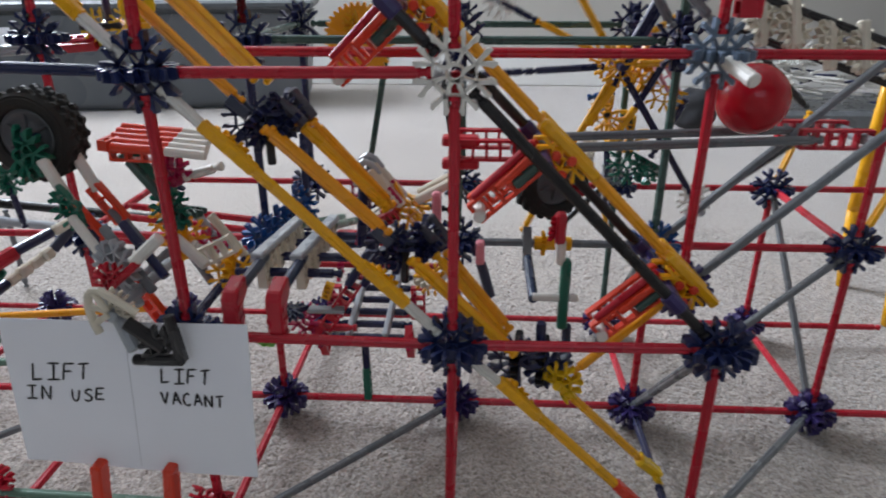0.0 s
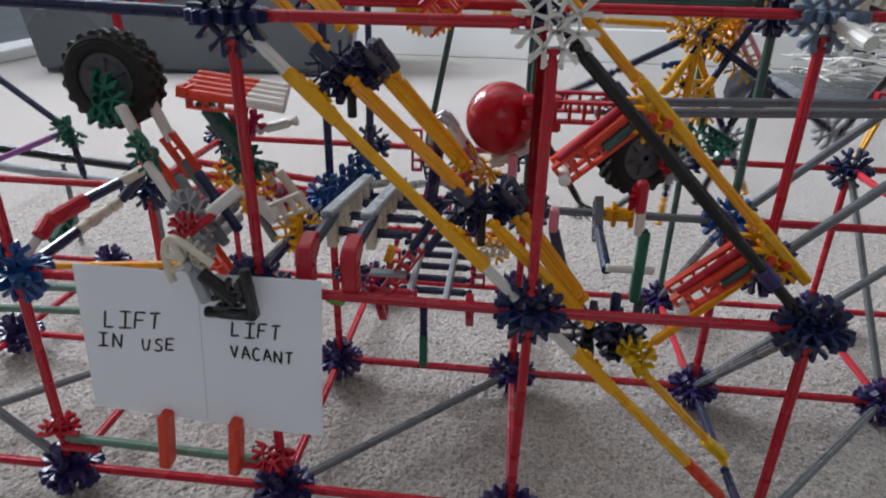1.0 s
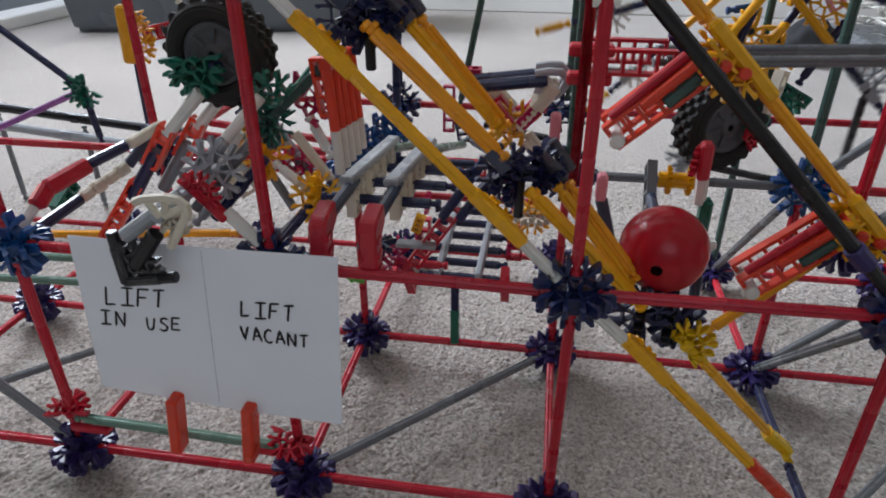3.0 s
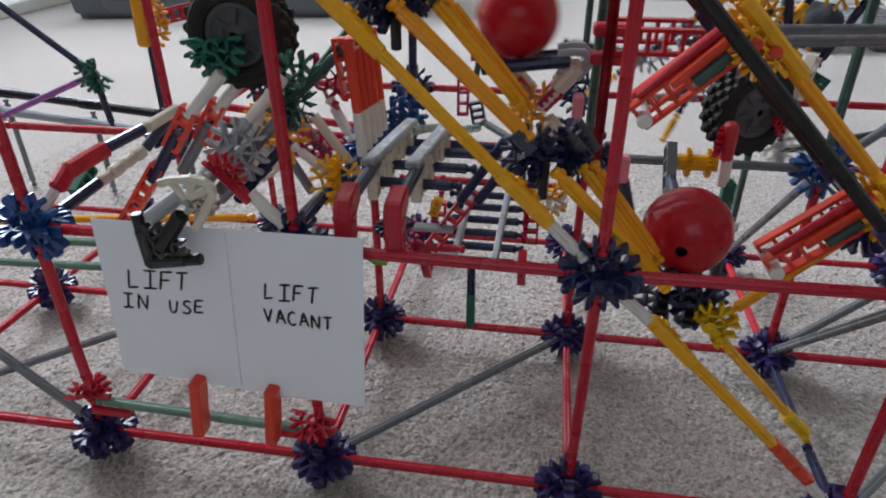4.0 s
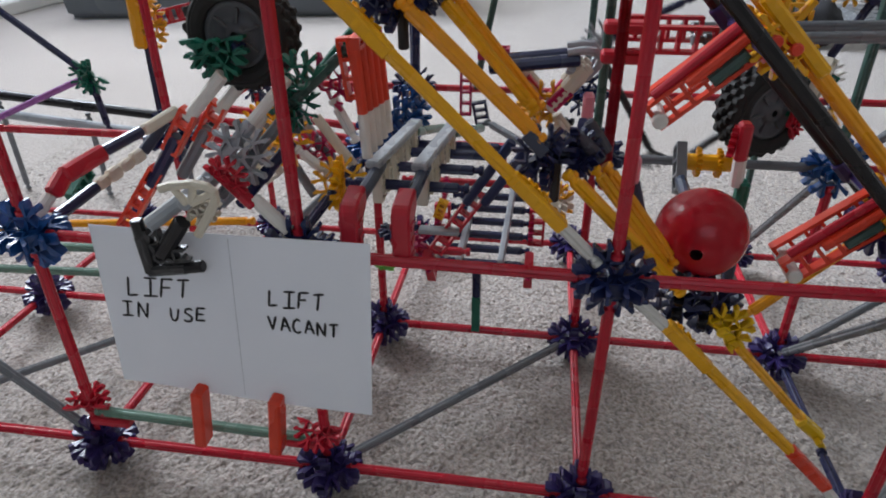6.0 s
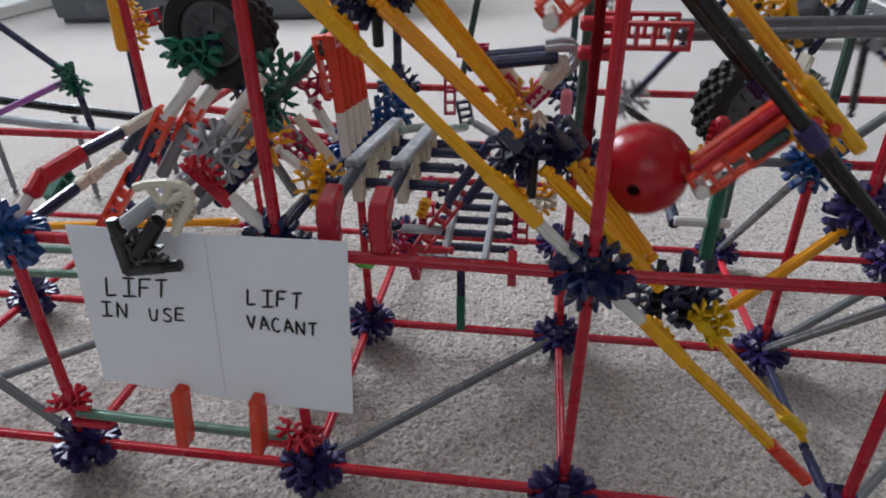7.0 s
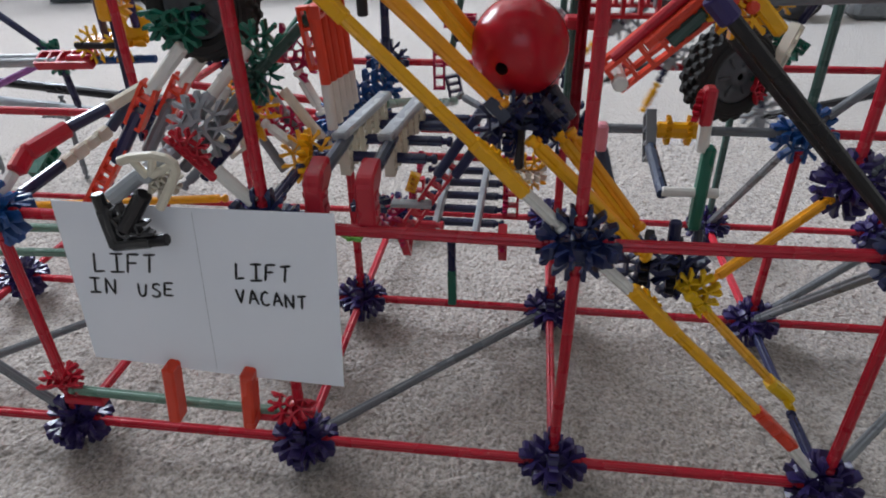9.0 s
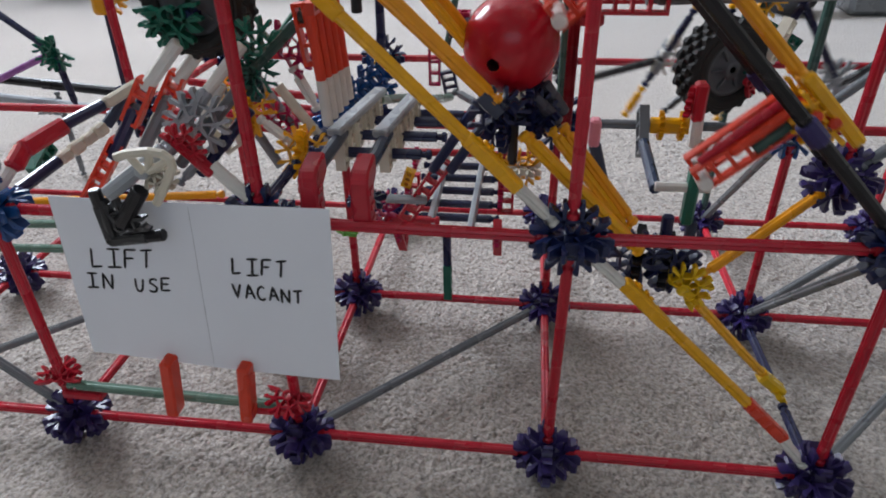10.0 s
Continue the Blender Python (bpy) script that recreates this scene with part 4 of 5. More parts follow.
def sign_pointer():
    f = thing("sign_pointer", "grey and black arrow-shaped pointer in front of the paper sign", "pointer", at=POINTER_AT)
    o = Vector(POINTER_AT)

    def L(x, y, z):
        return Vector((x, y, z)) - o
    y = -0.022
    tip = L(-0.0680, y, 0.1668)
    r, u = L(-0.0405, y, 0.1712), L(-0.0695, y, 0.1940)
    for q in (r, u):
        d = (q - tip).normalized()
        peg(f, tip + d * 0.006, q, "black", 0.0031)
    peg(f, tip + (r - tip) * 0.28 + (u - tip) * 0.28, L(-0.046, y, 0.195), "black", 0.0040, "shaft", "black rod shaft")
    solid(f, tip + (r - tip) * -0.06, tip + (r - tip) * 0.72, YF, "charcoal", 0.0054, 0.0066)
    solid(f, tip + (u - tip) * -0.06, tip + (u - tip) * 0.72, YF, "charcoal", 0.0054, 0.0066)
    clip(f, tip + (r - tip) * 0.27 + (u - tip) * 0.27, r - tip, YF, THREE, "charcoal", 0.72)
    # pale connector with rounded back and the sleeve beside it
    clip(f, L(-0.040, y + 0.004, 0.203), (-0.3, 0, -1), YF, THREE, "cream", 0.6)
    bm = bmesh.new()
    arc = [(-0.0535, 0.2105), (-0.0480, 0.2125), (-0.0370, 0.2140), (-0.0310, 0.2130), (-0.0280, 0.2105), (-0.0278, 0.2070), (-0.0305, 0.2020), (-0.0400, 0.1880)]
    bend(bm, [L(a, y, b) for a, b in arc], 0.0022)
    part("bow", mesh_of(bm, "bow", "cream"), f, label="pale rounded connector edge")
    for a, b in (((-0.037, 0.214), (-0.040, 0.204)), ((-0.028, 0.2105), (-0.040, 0.204)), ((-0.048, 0.2125), (-0.042, 0.2035))):
        peg(f, L(a[0], y, a[1]), L(b[0], y, b[1]), "cream", 0.0018, "rib")
    peg(f, L(-0.037, y + 0.012, 0.210), L(-0.063, y - 0.001, 0.192), "silver", 0.0038, "sleeve", "pale grey sleeve")
    # red connector and white strut behind it
    clip(f, L(-0.031, -0.004, 0.2090), (1, 0, -1), YF, FIVE, "red", 0.56)
    solid(f, L(-0.036, -0.002, 0.2120), L(-0.020, -0.002, 0.1945), YF, "red", 0.0045, 0.0066)
    peg(f, L(-0.021, 0.0, 0.198), L(-0.005, 0.0, 0.181), "white", 0.0036)
    peg(f, L(-0.044, -0.022, 0.203), L(-0.044, 0.05, 0.203), "silver", 0.0034, "axle")
    # the bars that link it to the levers above
    for k, (c1, c2) in enumerate((("white", "silver"), ("grey", "grey"), ("navy", "navy"))):
        o2 = Vector((0.0075 * k - 0.004, 0.004 * k, -0.0065 * k + 0.004))
        a1, b1 = L(-0.046, 0.004, 0.196) + o2, L(-0.004, 0.030, 0.244) + o2
        b1 = a1.lerp(b1, (1.0, 0.72, 0.62)[k])
        peg(f, a1, a1.lerp(b1, 0.5), c2, 0.0029)
        peg(f, a1.lerp(b1, 0.5), b1, c1, 0.0029)
        solid(f, a1.lerp(b1, 0.40), a1.lerp(b1, 0.60), YF, "silver" if k == 0 else c1, 0.0065, 0.0062)
    clip(f, L(-0.002, 0.032, 0.246), (1, 0, 1), YF, FOUR, "green", 0.75)
    clip(f, L(-0.0300, 0.012, 0.2150), (1, 0, 0.3), (0.1, -1, 0.3), ALL, "silver", 0.82, "pale grey snowflake connector")
    return f


def flag():
    f = thing("striped_paddle", "paddle of side-by-side orange and white rods on a green arm", "toy paddle", at=FLAG_AT)
    o = Vector(FLAG_AT)

    def L(x, y, z):
        return Vector((x, y, z)) - o
    for i in range(5):
        y = 0.050 + 0.0064 * i
        x = 0.0205 + 0.0014 * i
        peg(f, L(x - 0.001, y, 0.2640), L(x + 0.0015, y, 0.2250), "orange", 0.0029, "rod", "orange rod")
        peg(f, L(x + 0.0015, y, 0.2255), L(x + 0.0025, y, 0.2010 + 0.0015 * i), "white", 0.0030, "rod", "white rod")
    link(f, L(0.0165, 0.046, 0.2610), L(0.0250, 0.080, 0.2610), (-1, 0, 0), "orange", 0.006)
    link(f, L(0.0125, 0.056, 0.2620), L(0.0160, 0.058, 0.2310), YF, "orange", 0.0070)
    rod(f, L(-0.024, 0.060, 0.222), L(0.014, 0.058, 0.256), "pine", 0.0)
    peg(f, L(-0.010, 0.075, 0.236), L(0.014, 0.072, 0.262), "green", 0.0034)
    clip(f, L(-0.018, 0.060, 0.226), (1, 0, 0.7), YF, FIVE, "green", 0.75)
    clip(f, L(-0.018, 0.058, 0.226), (-1, 0, -0.6), (0.2, -1, 0.3), FOUR, "green", 0.7)
    clip(f, L(-0.020, 0.066, 0.222), (0, 0, 1), (1, 0, 0), FIVE, "pine", 0.7)
    peg(f, L(-0.034, 0.052, 0.222), L(-0.047, 0.045, 0.199), "white", 0.0036)
    link(f, L(-0.046, 0.05, 0.205), L(-0.032, 0.055, 0.185), YF, "cream", 0.012)
    rod(f, L(-0.002, 0.075, 0.225), L(0.010, 0.075, 0.200), "white", 0.0)
    clip(f, L(-0.006, 0.078, 0.232), (1, 0, -1), (0, -1, 0.3), FOUR, "crimson", 0.85)
    return f


def jaw():
    """The trip lever that the ball knocks over; built in its tipped state."""
    f = thing("trip_lever", "trip lever with white arms and a navy fork", "toy lever", at=JAW_AT)
    for y in (-0.007, 0.009):
        peg(f, (0.002, y, 0.002), (0.023, y, 0.026), "cream", 0.0033, "arm", "white rod arm")
        peg(f, (-0.003, y + 0.02, 0.004), (-0.022, y + 0.02, 0.024), "cream", 0.0033, "arm", "white rod arm")
        link(f, (-0.004, y, 0.004), (-0.013, y, 0.015), YF, "red", 0.008)
        peg(f, (0.006, y + 0.004, -0.007), (0.023, y + 0.004, -0.028), "cream", 0.0033, "arm", "white rod arm")
        link(f, (0.003, y, 0.004), (0.012, y, 0.014), YF, "crimson", 0.007)
        peg(f, (0.017, y, 0.030), (-0.032, y, 0.025), "navy", 0.0036, "fork", "navy rod")
        bm = bmesh.new()
        bend(bm, [Vector((a, y, b)) for a, b in ((0.010, 0.0335), (0.018, 0.0348), (0.024, 0.0345), (0.0275, 0.031), (0.0265, 0.027), (0.022, 0.021), (0.010, 0.025))], 0.0024)
        part("bow", mesh_of(bm, "bow", "silver"), f, label="pale grey rounded connector")
        peg(f, (0.020, y, 0.026), (0.010, y, 0.014), "cream", 0.0040)
    clip(f, (0, 0.0, 0.0), (1, 0, 1), YF, FIVE, "yellow", 0.85)
    clip(f, (0, 0.012, 0.0), (-1, 0, 1), YF, FOUR, "yellow", 0.85)
    link(f, (-0.040, 0.014, 0.028), (-0.022, 0.014, 0.029), (0, 0, 1), "crimson", 0.010)
    return f


lever, pointer, paddle, trip = weight_arm(), sign_pointer(), flag(), jaw()
wheel = tyre_set("spare_wheel", "black toy tyre on a dark grey rim, behind the lift", (0, 0, 0))
clip(wheel, (0.010, -0.016, -0.004), (1, 0, -1), YF, FOUR, "red", 0.5, "small red connector")
clip(wheel, (0.028, -0.004, 0.004), (0, 0, 1), (0.4, -1, 0), FOUR, "green", 0.9, "green connector")
link(wheel, (0.026, -0.010, 0.036), (0.022, -0.010, 0.010), (0.4, -1, 0), "cream", 0.008)


def post():
    f = thing("guide_post", "navy guide rod with a yellow joint and red arm", "toy rod")
    rod(f, (-0.1735, 0.190, 0.42), (-0.1810, 0.190, 0.155), "navy", 0.0)
    solid(f, (-0.1790, 0.186, 0.264), (-0.1810, 0.186, 0.222), (0.3, -1, 0), "yellow", 0.010, 0.009)
    clip(f, (-0.1765, 0.188, 0.243), (0, 0, -1), (0.2, -1, 0), FIVE, "yellow", 0.8)
    clip(f, (-0.1740, 0.184, 0.235), (1, 0, 0), (0.3, -1, 0), (0, 1, 7), "yellow", 0.75)
    clip(f, (-0.1745, 0.184, 0.255), (1, 0, 0.2), (0.3, -1, 0), (0, 7), "yellow", 0.6)
    link(f, (-0.172, 0.2, 0.241), (-0.145, 0.2, 0.247), YF, "red", 0.011)
    return f


guide_post = post()


def drop_arm():
    """A long arm that swings down at the left end and up again; its origin is the end of the red joint."""
    f = thing("drop_arm", "swinging arm of pale rods with a red joint and yellow catch", "toy arm")
    for y, z in ((-0.007, 0.0015), (0.0, -0.0015), (0.007, 0.0015)):
        rod(f, (-0.170, y, z), (-0.030, y, z), "silver", 0.0, label="pale shiny rod")
    link(f, (-0.048, -0.004, 0.002), (0.0, -0.004, 0.002), (0, -0.5, 1), "red", 0.0150, 0.0070)
    solid(f, (-0.022, -0.006, 0.001), (0.0, -0.006, 0.001), (0, -1, 0), "red", 0.0100, 0.0080)
    peg(f, (-0.002, 0.0, 0.0), (0.046, 0.006, -0.001), "bright_blue", 0.0032)
    for x, sc in ((0.004, 0.72), (0.028, 0.72)):
        clip(f, (x, -0.003, 0.013), (0, 0, 1), (0.5, -1, 0.1), FIVE, "lemon", sc)
        clip(f, (x, 0.006, 0.012), (1, 0, 0), (0, -0.3, 1), FIVE, "yellow", sc)
    peg(f, (-0.008, -0.010, 0.014), (0.024, -0.008, 0.013), "black", 0.0027, "pin")
    for x, z0, z1 in ((0.006, 0.014, 0.060), (0.034, 0.022, 0.060)):
        peg(f, (x, 0.010, z0), (x, 0.012, z1), "purple", 0.0031, "upright")
    bm = bmesh.new()
    lathe(bm, [(0.0040, -0.002), (0.0125, -0.003), (0.0140, -0.001), (0.0140, 0.001), (0.0125, 0.003), (0.0040, 0.002), (0.0040, -0.002)], 24, closed=False, m=Matrix.Translation((0.030, 0.012, 0.026)) @ pose(0, 0, 0, 90, 0, 40))
    part("disc", mesh_of(bm, "disc", "lemon"), f, label="round yellow disc")
    return f


falling_arm = drop_arm()


def spinner():
    f = thing("gear_wheel", "slowly turning amber toothed gear with yellow clips", "toy wheel")
    bm = bmesh.new()
    n = 34
    turn = pose(0, 0, 0, 90, 0, 0)
    loops = []
    for r, z in ((0.003, -0.003), (1, -0.003), (1, 0.003), (0.003, 0.003)):
        loop = []
        for i in range(n * 4):
            rr = r if r < 1 else (0.0325 if i % 4 in (1, 2) else 0.0290)
            a = 2 * math.pi * i / (n * 4)
            loop.append(bm.verts.new(turn @ Vector((rr * math.cos(a), rr * math.sin(a), z))))
        loops.append(loop)
    for a, b in zip(loops, loops[1:] + loops[:1]):
        for i in range(n * 4):
            bm.faces.new((a[i], a[(i + 1) % (n * 4)], b[(i + 1) % (n * 4)], b[i]))
    part("gear", mesh_of(bm, "gear", "amber"), f, label="amber toothed gear wheel")
    for k in range(3):
        a = 2.094 * k
        clip(f, (0.014 * math.cos(a), -0.005, 0.014 * math.sin(a)), (math.cos(a), 0, math.sin(a)), YF, THREE, "yellow", 0.6)
    return f


def spoke_wheel():
    """A turning wheel of rods: yellow and navy spokes, joints at their ends."""
    f = thing("spoke_wheel", "turning wheel of yellow and navy rods with snowflake connectors", "toy wheel")
    for y, half in ((-0.012, 0.0), (0.030, 0.5)):
        for k in range(6):
            a = math.pi / 3 * (k + half)
            d = Vector((math.cos(a), 0, math.sin(a)))
            o = Vector((0, y, 0))
            if half and k % 2:
                continue
            amber = k % 2 == 0
            rod(f, d * 0.012 + o, d * 0.075 + o, "yellow" if amber else "navy", 0.0)
            rod(f, d * 0.075 + o, d * 0.140 + o, "navy", 0.0)
            clip(f, d * (0.142 if not amber else 0.112) + o, d, YF, ALL if not amber else FIVE, "white" if k % 3 == 0 else "silver", 0.8)
            clip(f, d * (0.142 if not amber else 0.112) + o, d, Vector((-d.z, 0, d.x)), FOUR, "silver", 0.8)
            if amber:
                rod(f, d * 0.141 + o, d * 0.168 + o, "yellow", 0.0)
                rod(f, d * 0.116 + o, Vector((math.cos(a - 0.28), 0, math.sin(a - 0.28))) * 0.165 + o, "charcoal", 0.0)
            else:
                e = Vector((math.cos(a + 0.62), 0, math.sin(a + 0.62))) * 0.172
                rod(f, d * 0.148 + o, e + o, "charcoal", 0.0)
                clip(f, e + o, e, YF, THREE, "charcoal", 0.7)
        clip(f, (0, y, 0), (1, 0, 0), YF, ALL, "yellow", 0.9, "yellow hub connector")
    peg(f, (0, -0.030, 0), (0, 0.048, 0), "navy", 0.0031, "axle")
    return f


spokes = spoke_wheel()
spin = spinner()


# ---- the paper sign ----
def paper_sign():
    f = thing("paper_sign", "folded white paper sign with handwritten black capitals", "paper sign")
    c = [Vector((-0.1065, -0.0085, 0.1820)), Vector((0.0378, -0.0085, 0.1818)), Vector((0.0332, -0.0105, 0.0764)), Vector((-0.1138, -0.0105, 0.0812))]

    def at(u, v, lift=0.0):
        p = c[0].lerp(c[1], u).lerp(c[3].lerp(c[2], u), v)
        p.y += 0.0016 * math.cos(3.1 * u) * v - 0.0022 * (0.5 - abs(u - 0.51)) - lift
        return p
    bm = bmesh.new()
    nu, nv = 24, 14
    g = [[[bm.verts.new(at(i / nu, j / nv, -0.00018 * k)) for j in range(nv + 1)] for i in range(nu + 1)] for k in (0, 1)]
    for i in range(nu):
        for j in range(nv):
            bm.faces.new((g[0][i][j], g[0][i][j + 1], g[0][i + 1][j + 1], g[0][i + 1][j]))
            bm.faces.new((g[1][i][j], g[1][i + 1][j], g[1][i + 1][j + 1], g[1][i][j + 1]))
    rim = [(i, 0) for i in range(nu)] + [(nu, j) for j in range(nv)] + [(i, nv) for i in range(nu, 0, -1)] + [(0, j) for j in range(nv, 0, -1)]
    for p, q in zip(rim, rim[1:] + rim[:1]):
        bm.faces.new((g[0][p[0]][p[1]], g[0][q[0]][q[1]], g[1][q[0]][q[1]], g[1][p[0]][p[1]]))
    part("sheet", mesh_of(bm, "sheet", "paper"), f)
    # thin grey tubes along the fold draw the crease's faint shade
    bm = bmesh.new()
    for j in range(12):
        tube(bm, at(0.512 - 0.005 * j / 12, 0.02 + j / 12.5, 0.0001), at(0.512 - 0.005 * (j + 1) / 12, 0.02 + (j + 0.9) / 12.5, 0.0001), 0.00011, 5)
    part("crease", mesh_of(bm, "crease", "silver"), f, label="fold line, its faint shade drawn in grey")
    # the writing: pen strokes, each letter in its own small square (x to the right, y up)
    pen = {
        "L": [[(0.06, 1.0), (0.0, 0.03), (0.85, 0.10)]],
        "I": [[(0.0, 0.97), (1.0, 1.0)], [(0.52, 0.97), (0.48, 0.03)], [(-0.05, 0.0), (1.05, 0.05)]],
        "F": [[(0.12, 1.0), (0.0, 0.0)], [(0.10, 0.97), (1.0, 1.0)], [(0.08, 0.52), (0.78, 0.56)]],
        "T": [[(0.0, 0.93), (1.05, 1.0)], [(0.55, 0.95), (0.45, 0.0)]],
        "N": [[(0.02, 0.0), (0.06, 1.0), (0.85, 0.03), (0.95, 1.0)]],
        "U": [[(0.0, 1.0), (0.04, 0.35), (0.22, 0.05), (0.52, 0.02), (0.78, 0.22), (0.92, 0.98)]],
        "S": [[(0.92, 0.90), (0.60, 1.0), (0.22, 0.90), (0.18, 0.66), (0.55, 0.52), (0.86, 0.34), (0.74, 0.08), (0.38, 0.0), (0.0, 0.12)]],
        "E": [[(0.95, 1.0), (0.10, 0.95), (0.02, 0.03), (0.95, 0.08)], [(0.06, 0.50), (0.78, 0.54)]],
        "V": [[(0.0, 1.0), (0.42, 0.0), (0.95, 1.0)]],
        "A": [[(0.0, 0.0), (0.48, 1.0), (1.0, 0.0)], [(0.18, 0.36), (0.84, 0.40)]],
        "C": [[(0.92, 0.86), (0.58, 1.0), (0.20, 0.82), (0.03, 0.45), (0.20, 0.10), (0.55, 0.0), (0.95, 0.14)]],
    }
    words = (("LIFT", (-0.0935, 0.1525), (-0.0570, 0.1543), 0.0115, 0.20), ("IN", (-0.1005, 0.1365), (-0.0835, 0.1378), 0.0098, 0.20), ("USE", (-0.0730, 0.1355), (-0.0515, 0.1376), 0.0085, 0.18),
             ("LIFT", (-0.0162, 0.1523), (0.0137, 0.1523), 0.0098, 0.12), ("VACANT", (-0.0187, 0.1370), (0.0192, 0.1345), 0.0084, 0.04))
    rng = random.Random(11)
    for text, p, q, tall, slant in words:
        n = len(text)
        for i, ch in enumerate(text):
            gap = 0.26
            x0 = p[0] + (q[0] - p[0]) * (i + gap * 0.3) / (n - gap * 0.4)
            w = (q[0] - p[0]) / n * (1 - gap) * rng.uniform(0.92, 1.08)
            top = p[1] + (q[1] - p[1]) * (i + 0.4) / n + rng.uniform(-0.0003, 0.0003)
            h = tall * rng.uniform(0.94, 1.05)
            bm = bmesh.new()
            lift = 0.0003
            for stroke in pen[ch]:
                pts = [Vector((x0 + a * w - slant * (1 - b) * h, top - (1 - b) * h)) for a, b in stroke]
                fine = []
                for a, b in zip(pts, pts[1:]):
                    k = max(2, int((b - a).length / 0.0012))
                    fine += [a.lerp(b, j / k) for j in range(k)]
                fine.append(pts[-1])
                edge = []
                for j, a in enumerate(fine):
                    d = (fine[min(j + 1, len(fine) - 1)] - fine[max(j - 1, 0)]).normalized()
                    half = 0.00068 * (0.55 if j in (0, len(fine) - 1) else 1.0) * rng.uniform(0.90, 1.10)
                    side = Vector((-d.y, d.x)) * half
                    edge.append([bm.verts.new((e.x, at(min(max((e.x - c[0].x) / 0.1445, 0), 1), min(max((0.1825 - e.y) / 0.104, 0), 1), lift).y, e.y)) for e in (a + side, a - side)])
                for (a, b), (e, g2) in zip(edge, edge[1:]):
                    bm.faces.new((a, b, g2, e))
                lift += 0.00004
            bmesh.ops.recalc_face_normals(bm, faces=bm.faces)
            part("letter", mesh_of(bm, "letter", "ink"), f)
    return f


paper_sign()


def sign_holder():
    f = thing("sign_holder", "green rod between red connectors with two orange clips under the paper", "toy holder")
    rod(f, (-0.150, -0.002, 0.0465), (-0.004, -0.002, 0.0425), "sage", 0.004)
    for x, s in ((-0.150, 1), (-0.003, -1)):
        clip(f, (x, -0.003, 0.052), (s, 0, 0.25), (0, -0.6, 1), FIVE, "red", 0.7)
        clip(f, (x, -0.001, 0.047), (s, 0, 0), YF, THREE if s > 0 else (2, 3, 4), "red", 0.65)
        bm = bmesh.new()
        box(bm, (min(x, x + 0.026 * s), -0.006, 0.037), (max(x, x + 0.026 * s), 0.002, 0.042), 0.001)
        part("rail", mesh_of(bm, "rail", "red"), f)
    for x0, x1 in ((-0.0695, -0.0640), (-0.0240, -0.0190)):
        bm = bmesh.new()
        b = bmesh.new()
        box(b, (-0.0055, -0.0035, 0.0), (0.0055, 0.0035, 0.0415), 0.0012)
        join(bm, b, frame_of((x0, -0.0145, 0.0440), (x1, -0.0145, 0.0865)) @ pose(0, 0, 0, 0, 0, 90))
        part("clip", mesh_of(bm, "clip", "orange"), f, label="bright orange clip")
    return f


sign_holder()


# ---- things at the back of the room ----
def storage_box():
    f = thing("storage_box", "translucent grey plastic storage box on the carpet by the wall", "storage box", at=(-0.78, 1.62, 0.0))
    f.rotation_euler = (0, 0, radians(10))
    bm = bmesh.new()
    L0, W0, H0 = 0.46, 0.15, 0.27
    lo = [bm.verts.new(((L0 - 0.03) * a, (W0 - 0.02) * b, 0.004)) for a, b in ((-1, -1), (1, -1), (1, 1), (-1, 1))]
    hi = [bm.verts.new((L0 * a, W0 * b, H0)) for a, b in ((-1, -1), (1, -1), (1, 1), (-1, 1))]
    bm.faces.new(lo[::-1])
    for i in range(4):
        j = (i + 1) % 4
        bm.faces.new((lo[i], lo[j], hi[j], hi[i]))
    bm.faces.new(hi)
    bevel(bm, 0.012, 2)
    part("body", mesh_of(bm, "body", "box"), f)
    bm = bmesh.new()
    box(bm, (-L0 - 0.012, -W0 - 0.012, H0 + 0.001), (L0 + 0.012, W0 + 0.012, H0 + 0.022), 0.006)
    part("lid", mesh_of(bm, "lid", "box"), f)
    bm = bmesh.new()
    box(bm, (-0.40, -W0 + 0.002, 0.17), (-0.32, -W0 + 0.012, 0.23), 0.002)
    part("sticker", mesh_of(bm, "sticker", "paper"), f, label="small white blank sticker")
    return f


storage_box()


def tray():
    f = thing("parts_tray", "grey tray heaped with loose white and blue toy rods", "tray", at=(1.12, 1.46, 0.0))
    bm = bmesh.new()
    box(bm, (-0.30, -0.15, 0.002), (0.30, 0.15, 0.05), 0.01)
    part("body", mesh_of(bm, "body", "grey"), f)
    rng = random.Random(7)
    src = connector_mesh("white", ALL)
    for colour, count, spread in (("white", 230, 0.26), ("blue", 24, 0.12)):
        bm = bmesh.new()
        for i in range(count):
            x, y = rng.uniform(-spread, spread), rng.uniform(-0.13, 0.13)
            top = 0.16 * (1 - (x / 0.33) ** 2) * (1 - (y / 0.2) ** 2)
            z = 0.060 + top * rng.random() ** 0.5
            b = bmesh.new()
            if i % 4 == 0 and colour == "white":
                b.from_mesh(src)
                join(bm, b, pose(x, y, z + 0.006, rng.uniform(-50, 50), rng.uniform(-50, 50), rng.uniform(0, 90)))
            else:
                b.from_mesh(rod_mesh(0.054 if i % 3 else 0.086, colour))
                join(bm, b, pose(x - 0.03, y, z, rng.uniform(-14, 14), 90 + rng.uniform(-12, 12), rng.gauss(0, 28)))
        tagged(part("heap", mesh_of(bm, "heap", colour), f, label="heap of loose " + colour + " rods"), kind="stuff")
    return f


tray()


